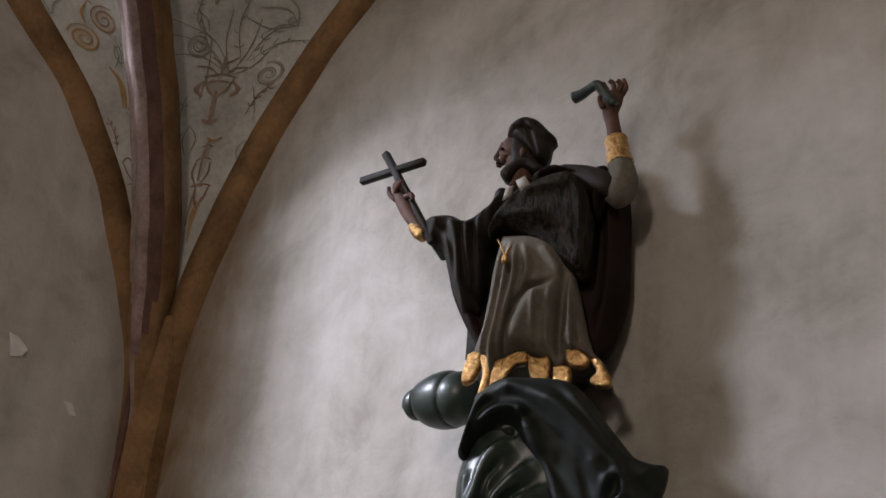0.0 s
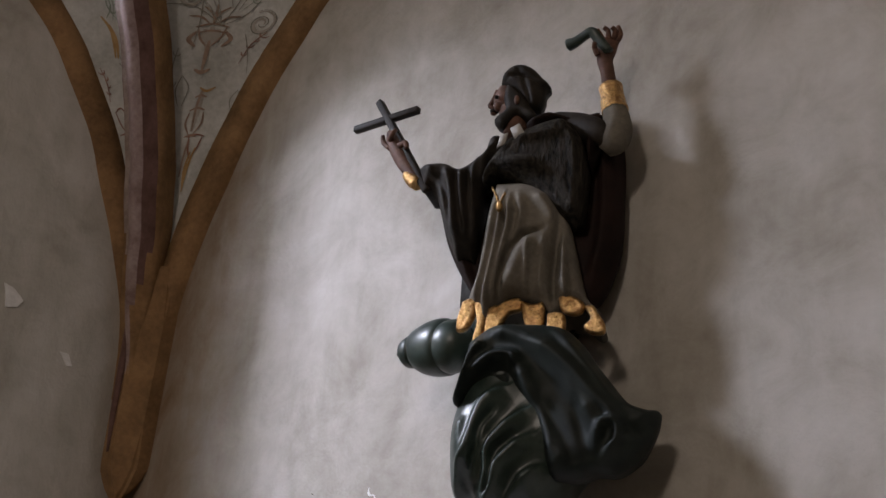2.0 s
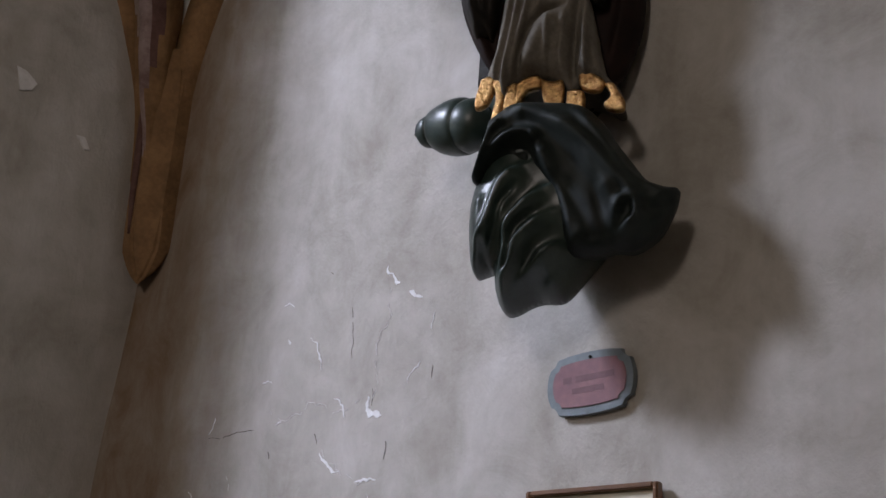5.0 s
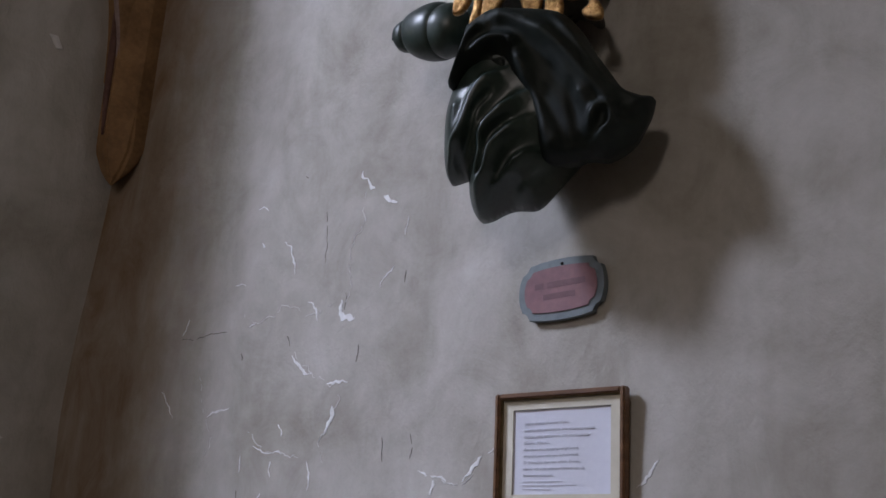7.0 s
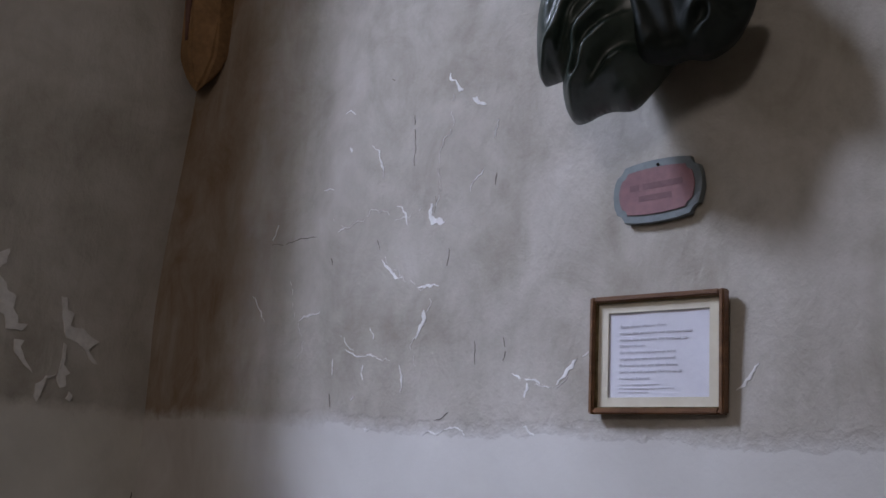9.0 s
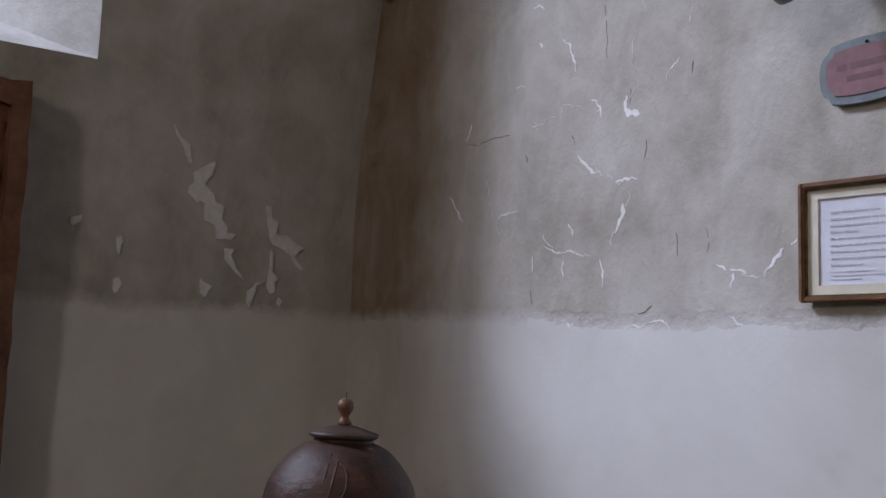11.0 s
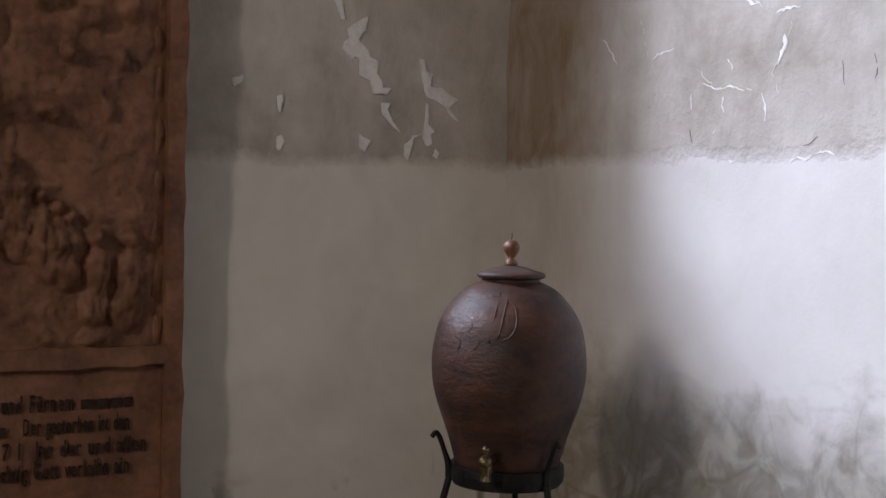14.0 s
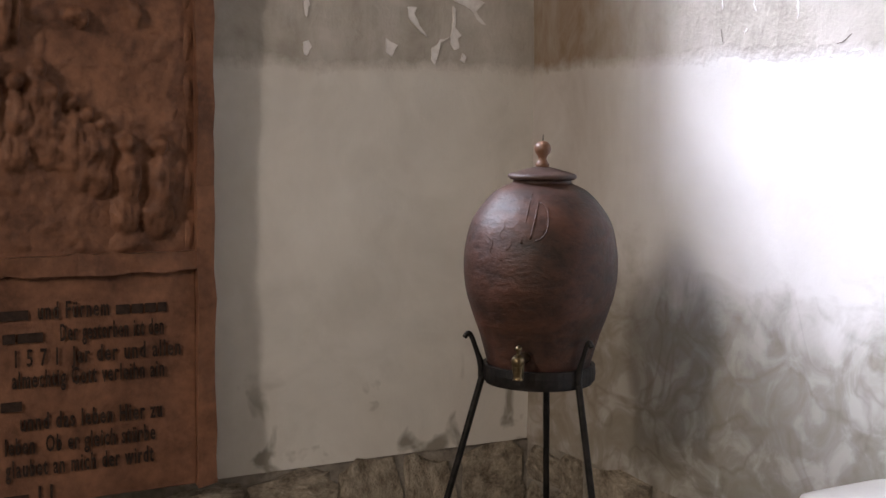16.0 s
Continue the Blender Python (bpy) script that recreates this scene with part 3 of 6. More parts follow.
tube(bm, [(*(e + Vector((0, 0, 0.004))), 0.005, 0.005), (*(e + Vector((0, 0, 0.016))), 0.004, 0.004), (*(e + Vector((0, 0, 0.026))), 0.0075, 0.0075), (*(e + Vector((0, 0, 0.032))), 0.002, 0.002)], n=12)
part("tap_handle", bm, M_BRASS, tap, smooth=True)

stand = thing("jar_stand", JX, JY, 0, "black wrought iron tripod stand holding the jar", "stand")
bm = bmesh.new()
RINGZ = 0.983
lathe(bm, [(0.114, RINGZ - 0.002), (0.123, RINGZ - 0.003), (0.1245, RINGZ + 0.014), (0.123, RINGZ + 0.030), (0.114, RINGZ + 0.031)], 48)
bmesh.ops.delete(bm, geom=[f for f in bm.faces if len(f.verts) > 8], context="FACES")
lathe(bm, [(0.001, RINGZ - 0.011), (0.117, RINGZ - 0.011), (0.117, RINGZ - 0.003), (0.001, RINGZ - 0.003)], 40)
part("ring", bm, M_IRON, stand, smooth=False)
for ang, splay, hook in ((-78, 0.26, True), (42, 0.20, True), (172, 0.13, False)):
    g = radians(ang)
    d = VIEW * math.cos(g) + SIDE * math.sin(g)
    r0 = 0.129
    pts = []
    if hook:
        pts += [(d * (r0 + 0.036), 1.070), (d * (r0 + 0.028), 1.080), (d * (r0 + 0.020), 1.072), (d * (r0 + 0.008), 1.040), (d * (r0 - 0.001), 1.012)]
    pts += [(d * (r0 - 0.002), 0.985), (d * (r0 + 0.004), 0.955), (d * (r0 + splay * 0.5), 0.49), (d * (r0 + splay), 0.0)]
    bm = bmesh.new()
    tube(bm, [(p.x, p.y, z, 0.0075 if z < 1.03 else 0.0055, 0.0075 if z < 1.03 else 0.0055) for p, z in pts], n=8, per=6, side=(1, 0.3, 0))
    part("leg", bm, M_IRON, stand, smooth=True)

# ---- red marble epitaph slab in the west wall ----
TY0, TY1, TZ0, TZ1, TX = -2.15, -1.055, 0.57, 2.222, 0.115
tomb = thing("epitaph_slab", 0.0, (TY0 + TY1) / 2, TZ0, "weathered red marble epitaph with carved relief and black lettering", "gravestone")
TYM = (TY0 + TY1) / 2
bm = bmesh.new()
box(bm, (-0.02, TY0 - TYM, 0), (TX - 0.035, TY1 - TYM, TZ1 - TZ0), 0.008)
slab = part("slab", bm, M_TOMB, tomb)
# border mouldings
for name, lo, hi in (("border_side", (TX - 0.036, TY1 - TYM - 0.048, 0), (TX, TY1 - TYM - 0.001, TZ1 - TZ0 - 0.001)), ("border_side", (TX - 0.036, TY0 - TYM + 0.001, 0), (TX, TY0 - TYM + 0.048, TZ1 - TZ0 - 0.001)),
                     ("border_top", (TX - 0.036, TY0 - TYM + 0.048, TZ1 - TZ0 - 0.06), (TX - 0.002, TY1 - TYM - 0.048, TZ1 - TZ0 - 0.002)), ("border_sill", (TX - 0.036, TY0 - TYM + 0.048, 0.575), (TX - 0.004, TY1 - TYM - 0.048, 0.625))):
    bm = bmesh.new()
    box(bm, lo, hi)
    n_cut = 22
    bmesh.ops.subdivide_edges(bm, edges=[e for e in bm.edges if e.calc_length() > 0.3], cuts=n_cut)
    for v in bm.verts:
        if v.co.x > TX - 0.03:
            v.co.x += 0.016 * noise.noise(v.co * 14) - 0.007
            v.co.y += 0.006 * noise.noise(v.co * 22 + Vector((4, 0, 0)))
            v.co.z += 0.014 * noise.noise(v.co * 19 + Vector((0, 9, 0)))
    part(name, bm, M_TOMB, tomb)
bm = bmesh.new()
tube(bm, [(TX - 0.038 + 0.006 * math.sin(k * 2.3), TY1 - TYM - 0.066 + 0.004 * math.sin(k * 1.7), 0.63 + 0.0457 * k, 0.006 + 0.002 * math.sin(k * 3.1), 0.012) for k in range(21)], n=8)
part("fillet", bm, M_TOMB, tomb)



# ---- the painted wooden wall statue: one mesh ----
STATUE = bmesh.new()
CLOUD, ROBE, GOLD, LINING, FUR, BLACK, SKIN, WHITE, MANTLE = range(9)
TOWARDS = (-0.69, 0.72, 0)


def limb(mat, pts, **more):
    more.setdefault("n", 18)
    more.setdefault("per", 6)
    return tube(STATUE, pts, mat, side=TOWARDS, **more)


def creased(s, g):
    k = abs(math.sin(4.5 * g + 3.0 * s + 0.6 * math.sin(7 * s)))
    return 1 - 0.17 * (1 - k) ** 2 * min(1, 5 * s)


def hairy(s, g):
    """Tufts of carved hair."""
    return 1 - 0.035 * abs(math.sin(23 * g + 5 * s)) - 0.030 * abs(math.sin(19 * s + 2.2 * math.sin(9 * g))) - 0.02 * math.sin(5 * g + 2)


# the carver's plane: across the figure, and out towards the room
CARVE_O, CARVE_A, CARVE_D = np.array((1.82, -0.24)), np.array((0.9, 0.436)), np.array((0.436, -0.9))


def to_line(px, pz, line):
    """Distance, signed distance and share of the way along, from points to a polyline."""
    best = np.full(px.shape, 9.0)
    sign, share = np.zeros(px.shape), np.zeros(px.shape)
    near = np.zeros(px.shape + (2,))
    for k in range(len(line) - 1):
        a, b = line[k], line[k + 1]
        d = b - a
        n2 = max(float(d @ d), 1e-12)
        t = np.clip(((px - a[0]) * d[0] + (pz - a[1]) * d[1]) / n2, 0, 1)
        qx, qz = a[0] + t * d[0], a[1] + t * d[1]
        r = np.hypot(px - qx, pz - qz)
        hit = r < best
        best = np.where(hit, r, best)
        sign = np.where(hit, np.sign(d[0] * (pz - a[1]) - d[1] * (px - a[0])), sign)
        share = np.where(hit, (k + t) / (len(line) - 1), share)
        near[hit] = np.stack((qx, qz), -1)[hit]
    return best, sign, share, near


def relief(mat, outline, back, rise, reach, thick, pitch, folds):
    """A carved piece: a rounded body inside an outline, with folds along lines; folds are (line, width, height, soft side)."""
    ring = smooth_path(list(outline) + [outline[0]], 4)
    ring = [np.array(p) for p in ring]
    r = np.array(ring)
    us = np.arange(r[:, 0].min() - pitch, r[:, 0].max() + 2 * pitch, pitch)
    zs = np.arange(r[:, 1].min() - pitch, r[:, 1].max() + 2 * pitch, pitch)
    gu, gz = np.meshgrid(us, zs)
    dist, _, _, near = to_line(gu, gz, ring)
    inside = np.zeros(gu.shape, bool)
    for a, b in zip(ring, ring[1:]):
        crosses = (a[1] > gz) != (b[1] > gz)
        dz = b[1] - a[1] if abs(b[1] - a[1]) > 1e-9 else 1e-9
        inside ^= crosses & (gu < a[0] + (gz - a[1]) * (b[0] - a[0]) / dz)
    gu, gz = np.where(inside, gu, near[..., 0]), np.where(inside, gz, near[..., 1])
    edge = np.where(inside, np.clip(dist / reach, 0, 1), 0)
    out = rise * np.sqrt(1 - (1 - edge) ** 2)
    for line, wide, high, soft in folds:
        d, sign, share, _ = to_line(gu, gz, [np.array(p) for p in smooth_path(line, 6)])
        w = np.where(sign > 0, wide * soft, wide)
        fade = np.clip(np.minimum(share / 0.18, (1 - share) / 0.18) + 0.25, 0, 1)
        out = out + high * np.exp(-(d / w) ** 2) * fade * np.clip(edge * 2.5, 0, 1)
    cells = inside[:-1, :-1] | inside[1:, :-1] | inside[:-1, 1:] | inside[1:, 1:]
    rows = np.argwhere(cells)
    mid_u, mid_z = r[:, 0].mean(), r[:, 1].mean()
    front, rear, seen = {}, {}, set()

    def put(store, i, j, rear_side):
        if (i, j) not in store:
            u, z = gu[i, j], gz[i, j]
            if not rear_side:
                x, y = CARVE_O + CARVE_A * u + CARVE_D * (back + out[i, j])
            elif thick == "wall":
                u, z = mid_u + (u - mid_u) * 0.55, mid_z + 0.13 + (z - mid_z - 0.13) * 0.30
                x, y = CARVE_O + CARVE_A * u
                y = 0.004
            else:
                u, z = mid_u + (u - mid_u) * 0.96, mid_z + (z - mid_z) * 0.96
                x, y = CARVE_O + CARVE_A * u + CARVE_D * (back - thick)
            store[i, j] = STATUE.verts.new((x, min(y, 0.004), z))
        return store[i, j]

    for i, j in rows:
        i, j = int(i), int(j)
        ids = ((i, j), (i, j + 1), (i + 1, j + 1), (i + 1, j))
        f = STATUE.faces.new([put(front, *q, False) for q in ids])
        f.material_index = mat
        f = STATUE.faces.new([put(rear, *q, True) for q in ids[::-1]])
        f.material_index = mat
        for a, b in zip(ids, ids[1:] + ids[:1]):
            seen.add((a, b))
    for a, b in sorted(seen):
        if (b, a) not in seen:
            f = STATUE.faces.new((front[b], front[a], rear[a], rear[b]))
            f.material_index = mat


def collar_tab(mat, *corners):
    """A stiff flat collar tab, thin, between four corners."""
    c = [Vector(p) for p in corners]
    out = (c[1] - c[0]).cross(c[3] - c[0]).normalized() * 0.003
    loft(STATUE, [[p - out for p in c], [p + out for p in c]], mat)


def blob(mat, c, r):
    ball(STATUE, c, r, mat, Matrix.Rotation(radians(-44), 4, "Z"), 18, 12)


def staff(mat, a, b, r):
    a, b = Vector(a), Vector(b)
    turn = (b - a).to_track_quat("Z", "Y").to_matrix().to_4x4()
    box(STATUE, (-r, -r, 0), (r, r, (b - a).length), 0.002, Matrix.Translation(a) @ turn, mat)


limb(CLOUD, [(1.473, -0.22, 2.753, 0.0136, 0.0136), (1.476, -0.22, 2.754, 0.0306, 0.0306), (1.499, -0.22, 2.755, 0.0375, 0.0375), (1.513, -0.22, 2.754, 0.0329, 0.0329), (1.52, -0.22, 2.755, 0.0476, 0.0476), (1.56, -0.22, 2.748, 0.0613, 0.0613), (1.597, -0.22, 2.744, 0.0635, 0.0635), (1.614, -0.22, 2.741, 0.0567, 0.0567), (1.624, -0.22, 2.738, 0.0602, 0.0602), (1.646, -0.2, 2.736, 0.0454, 0.0454), (1.661, -0.18, 2.74, 0.0227, 0.0227)], n=30)  # cloud
blob(CLOUD, (1.686, -0.200, 2.783), (0.0561, 0.0293, 0.0439))
limb(BLACK, [(1.820, -0.160, 3.138, 0.0610, 0.0610), (1.841, -0.150, 3.020, 0.0708, 0.0708), (1.844, -0.140, 2.911, 0.0732, 0.0732), (1.832, -0.130, 2.811, 0.0708, 0.0708), (1.805, -0.120, 2.743, 0.0488, 0.0488)], n=40, shape=creased)  # shade of the mantle
limb(BLACK, [(1.887, -0.220, 3.201, 0.0366, 0.0366), (1.949, -0.220, 3.175, 0.0342, 0.0342), (1.995, -0.220, 3.146, 0.0293, 0.0293), (2.014, -0.210, 3.122, 0.0171, 0.0171)], n=16)
limb(ROBE, [(1.996, -0.200, 3.110, 0.0171, 0.0171), (2.016, -0.200, 3.127, 0.0329, 0.0329), (2.029, -0.200, 3.161, 0.0317, 0.0317), (2.021, -0.200, 3.202, 0.0268, 0.0268)], n=20, folds=6, depth=0.05, twist=0.2)
limb(GOLD, [(2.023, -0.200, 3.201, 0.0293, 0.0293), (2.018, -0.200, 3.221, 0.0281, 0.0281), (2.014, -0.200, 3.249, 0.0256, 0.0256), (2.010, -0.200, 3.269, 0.0268, 0.0268)], n=20)
limb(SKIN, [(2.009, -0.200, 3.266, 0.0171, 0.0171), (2.001, -0.200, 3.315, 0.0159, 0.0159), (1.994, -0.200, 3.352, 0.0183, 0.0183), (1.999, -0.200, 3.378, 0.0220, 0.0146), (2.008, -0.200, 3.400, 0.0195, 0.0110)], n=16)
limb(SKIN, [(2.000, -0.210, 3.388, 0.0061, 0.0061), (1.994, -0.220, 3.409, 0.0061, 0.0061), (1.992, -0.230, 3.418, 0.0049, 0.0049)], n=10)
limb(SKIN, [(2.003, -0.200, 3.403, 0.0061, 0.0061), (2.001, -0.200, 3.428, 0.0061, 0.0061), (1.996, -0.210, 3.435, 0.0049, 0.0049)], n=10)
limb(SKIN, [(2.008, -0.190, 3.407, 0.0061, 0.0061), (2.014, -0.190, 3.428, 0.0061, 0.0061), (2.011, -0.200, 3.435, 0.0049, 0.0049)], n=10)
limb(SKIN, [(2.009, -0.180, 3.402, 0.0061, 0.0061), (2.021, -0.180, 3.422, 0.0061, 0.0061), (2.015, -0.180, 3.447, 0.0049, 0.0049)], n=10)
limb(SKIN, [(1.989, -0.220, 3.355, 0.0073, 0.0073), (1.987, -0.230, 3.369, 0.0061, 0.0061), (1.994, -0.240, 3.375, 0.0049, 0.0049)], n=10)
limb(CLOUD, [(1.915, -0.230, 3.410, 0.0146, 0.0146), (1.936, -0.230, 3.410, 0.0122, 0.0122), (1.959, -0.230, 3.416, 0.0110, 0.0110), (1.980, -0.230, 3.416, 0.0122, 0.0122), (1.991, -0.220, 3.396, 0.0122, 0.0122), (2.012, -0.210, 3.360, 0.0110, 0.0110)], n=14)  # horn in the raised hold
limb(SKIN, [(1.790, -0.250, 3.204, 0.0293, 0.0293), (1.783, -0.250, 3.244, 0.0256, 0.0256), (1.772, -0.250, 3.279, 0.0305, 0.0305)], n=16)  # head
blob(SKIN, (1.764, -0.250, 3.313), (0.0293, 0.0329, 0.0415))
blob(SKIN, (1.747, -0.260, 3.307), (0.0171, 0.0171, 0.0268))
limb(SKIN, [(1.735, -0.260, 3.342, 0.0049, 0.0049), (1.729, -0.262, 3.326, 0.0049, 0.0049), (1.721, -0.262, 3.313, 0.0055, 0.0055), (1.717, -0.262, 3.305, 0.0061, 0.0061), (1.726, -0.260, 3.296, 0.0037, 0.0037)], n=10)  # nose
blob(SKIN, (1.754, -0.275, 3.281), (0.0110, 0.0110, 0.0110))
blob(SKIN, (1.746, -0.268, 3.326), (0.0098, 0.0085, 0.0049))
blob(BLACK, (1.755, -0.285, 3.302), (0.0061, 0.0049, 0.0037))
blob(BLACK, (1.734, -0.265, 3.282), (0.0085, 0.0110, 0.0049))
blob(SKIN, (1.731, -0.265, 3.276), (0.0049, 0.0073, 0.0037))
limb(BLACK, [(1.800, -0.268, 3.279, 0.0085, 0.0085), (1.796, -0.270, 3.255, 0.0122, 0.0122), (1.777, -0.270, 3.246, 0.0159, 0.0159), (1.758, -0.268, 3.245, 0.0146, 0.0146), (1.744, -0.265, 3.244, 0.0073, 0.0073)], n=24, shape=hairy)  # beard
blob(SKIN, (1.816, -0.285, 3.269), (0.0061, 0.0061, 0.0122))
blob(BLACK, (1.809, -0.235, 3.297), (0.0268, 0.0317, 0.0268))
limb(SKIN, [(1.599, -0.360, 3.097, 0.0122, 0.0122), (1.558, -0.360, 3.152, 0.0171, 0.0171), (1.530, -0.360, 3.200, 0.0195, 0.0195), (1.511, -0.360, 3.238, 0.0183, 0.0183), (1.497, -0.360, 3.263, 0.0098, 0.0098)], n=14)
limb(GOLD, [(1.570, -0.360, 3.122, 0.0146, 0.0146), (1.588, -0.360, 3.101, 0.0171, 0.0171), (1.604, -0.360, 3.086, 0.0159, 0.0159)], n=14)
limb(SKIN, [(1.510, -0.370, 3.210, 0.0061, 0.0061), (1.488, -0.370, 3.234, 0.0061, 0.0061), (1.482, -0.370, 3.255, 0.0049, 0.0049)], n=10)
limb(SKIN, [(1.553, -0.380, 3.196, 0.0073, 0.0073), (1.571, -0.380, 3.196, 0.0073, 0.0073), (1.578, -0.380, 3.180, 0.0049, 0.0049)], n=10)
limb(SKIN, [(1.517, -0.380, 3.225, 0.0061, 0.0061), (1.537, -0.390, 3.231, 0.0061, 0.0061), (1.536, -0.380, 3.246, 0.0049, 0.0049)], n=10)
blob(GOLD, (1.848, -0.360, 2.947), (0.0110, 0.0073, 0.0122))
limb(GOLD, [(1.826, -0.360, 3.001, 0.0024, 0.0024), (1.847, -0.360, 2.957, 0.0024, 0.0024)], n=8)
limb(GOLD, [(1.871, -0.370, 2.967, 0.0024, 0.0024), (1.849, -0.360, 2.956, 0.0024, 0.0024)], n=8)
staff(BLACK, (1.447, -0.360, 3.371), (1.634, -0.360, 3.057), 0.0085)
staff(BLACK, (1.382, -0.370, 3.310), (1.574, -0.350, 3.304), 0.0085)
relief(CLOUD, [(-0.098, 2.679), (-0.115, 2.58), (-0.131, 2.507), (-0.13, 2.436), (-0.123, 2.383), (-0.11, 2.361), (-0.091, 2.367), (-0.076, 2.372), (-0.07, 2.332), (-0.059, 2.3), (-0.041, 2.283), (-0.018, 2.289), (-0.001, 2.299), (0.026, 2.308), (0.069, 2.311), (0.107, 2.353), (0.133, 2.391), (0.152, 2.416), (0.193, 2.423), (0.187, 2.515), (0.148, 2.613), (0.101, 2.69), (0.019, 2.721), (-0.052, 2.716)], -0.02, 0.12, 0.1, 'wall', 0.0036, [
    ([(-0.003, 2.551), (-0.042, 2.518), (-0.064, 2.461), (-0.086, 2.404), (-0.099, 2.35)], 0.011, 0.03, 2.6),
    ([(0.038, 2.502), (-0.0, 2.463), (-0.026, 2.427), (-0.031, 2.385), (-0.049, 2.341), (-0.052, 2.308)], 0.009, 0.032, 2.4),
    ([(0.056, 2.455), (0.018, 2.425), (-0.008, 2.39), (-0.017, 2.351), (-0.039, 2.318), (-0.04, 2.28)], 0.009, 0.026, 2.2),
    ([(0.079, 2.398), (0.042, 2.371), (0.015, 2.339), (-0.006, 2.318), (-0.018, 2.28)], 0.01, 0.026, 2.2),
    ([(0.096, 2.342), (0.059, 2.327), (0.033, 2.306)], 0.01, 0.016, 2.0),
    ([(-0.096, 2.509), (-0.104, 2.451), (-0.103, 2.393)], 0.02, 0.016, 1.0),
    ([(-0.013, 2.517), (-0.042, 2.477), (-0.054, 2.431), (-0.072, 2.386)], 0.006, -0.012, 1.0),
    ([(0.022, 2.457), (-0.013, 2.422), (-0.021, 2.377), (-0.038, 2.341)], 0.006, -0.014, 1.0),])  # cloud base
relief(MANTLE, [(-0.086, 2.663), (-0.095, 2.615), (-0.105, 2.573), (-0.114, 2.541), (-0.096, 2.536), (-0.085, 2.553), (-0.065, 2.567), (-0.036, 2.565), (-0.013, 2.549), (0.021, 2.53), (0.052, 2.499), (0.068, 2.452), (0.086, 2.384), (0.139, 2.382), (0.176, 2.392), (0.213, 2.39), (0.255, 2.416), (0.278, 2.452), (0.294, 2.502), (0.264, 2.511), (0.232, 2.526), (0.202, 2.566), (0.175, 2.603), (0.147, 2.647), (0.102, 2.687), (0.022, 2.698), (-0.036, 2.697)], 0.06, 0.055, 0.055, 0.05, 0.0036, [
    ([(-0.098, 2.532), (-0.084, 2.582), (-0.064, 2.624), (-0.039, 2.642)], 0.009, 0.026, 1.6),
    ([(-0.077, 2.536), (-0.061, 2.578), (-0.026, 2.606), (0.01, 2.609), (0.031, 2.59)], 0.01, 0.03, 1.5),
    ([(-0.007, 2.539), (0.012, 2.561), (0.003, 2.583), (-0.025, 2.587)], 0.006, -0.012, 1.0),
    ([(0.025, 2.59), (0.049, 2.536), (0.065, 2.477), (0.085, 2.398)], 0.01, 0.024, 2.0),
    ([(-0.031, 2.667), (0.017, 2.655), (0.086, 2.604), (0.142, 2.531), (0.18, 2.46)], 0.016, 0.022, 1.6),
    ([(0.052, 2.642), (0.119, 2.59), (0.174, 2.529), (0.227, 2.469)], 0.012, 0.02, 1.6),
    ([(0.096, 2.664), (0.163, 2.587), (0.206, 2.527), (0.275, 2.489)], 0.01, 0.018, 1.4),
    ([(0.055, 2.536), (0.111, 2.464), (0.144, 2.385)], 0.014, -0.009, 1.0),
    ([(0.142, 2.531), (0.154, 2.439), (0.175, 2.389)], 0.014, -0.009, 1.0),
    ([(0.177, 2.427), (0.191, 2.466), (0.215, 2.468), (0.219, 2.436), (0.191, 2.407)], 0.01, 0.02, 1.0),
    ([(0.227, 2.469), (0.259, 2.457), (0.285, 2.478)], 0.012, -0.014, 1.0),])  # mantle over the cloud
relief(LINING, [(0.094, 3.249), (0.152, 3.258), (0.194, 3.208), (0.206, 3.14), (0.205, 3.04), (0.2, 2.93), (0.18, 2.851), (0.145, 2.788), (0.092, 2.791), (0.016, 2.902), (0.007, 3.13)], -0.06, 0.05, 0.05, 0.02, 0.005, [
    ([(0.156, 3.22), (0.17, 3.072), (0.165, 2.934), (0.143, 2.816)], 0.012, 0.022, 1.5),
    ([(0.188, 3.18), (0.196, 3.042), (0.184, 2.879)], 0.01, 0.016, 1.5),])  # mantle behind
relief(LINING, [(-0.199, 3.026), (-0.181, 2.954), (-0.157, 2.896), (-0.135, 2.854), (-0.111, 2.819), (-0.094, 2.825), (-0.09, 2.892), (-0.09, 2.975), (-0.123, 3.049), (-0.176, 3.068)], -0.03, 0.03, 0.03, 0.05, 0.0045, [
    ([(-0.174, 2.974), (-0.148, 2.909), (-0.116, 2.84)], 0.008, 0.016, 1.4),
    ([(-0.131, 2.943), (-0.115, 2.887), (-0.099, 2.832)], 0.007, -0.01, 1.0),])  # mantle lining at the hip
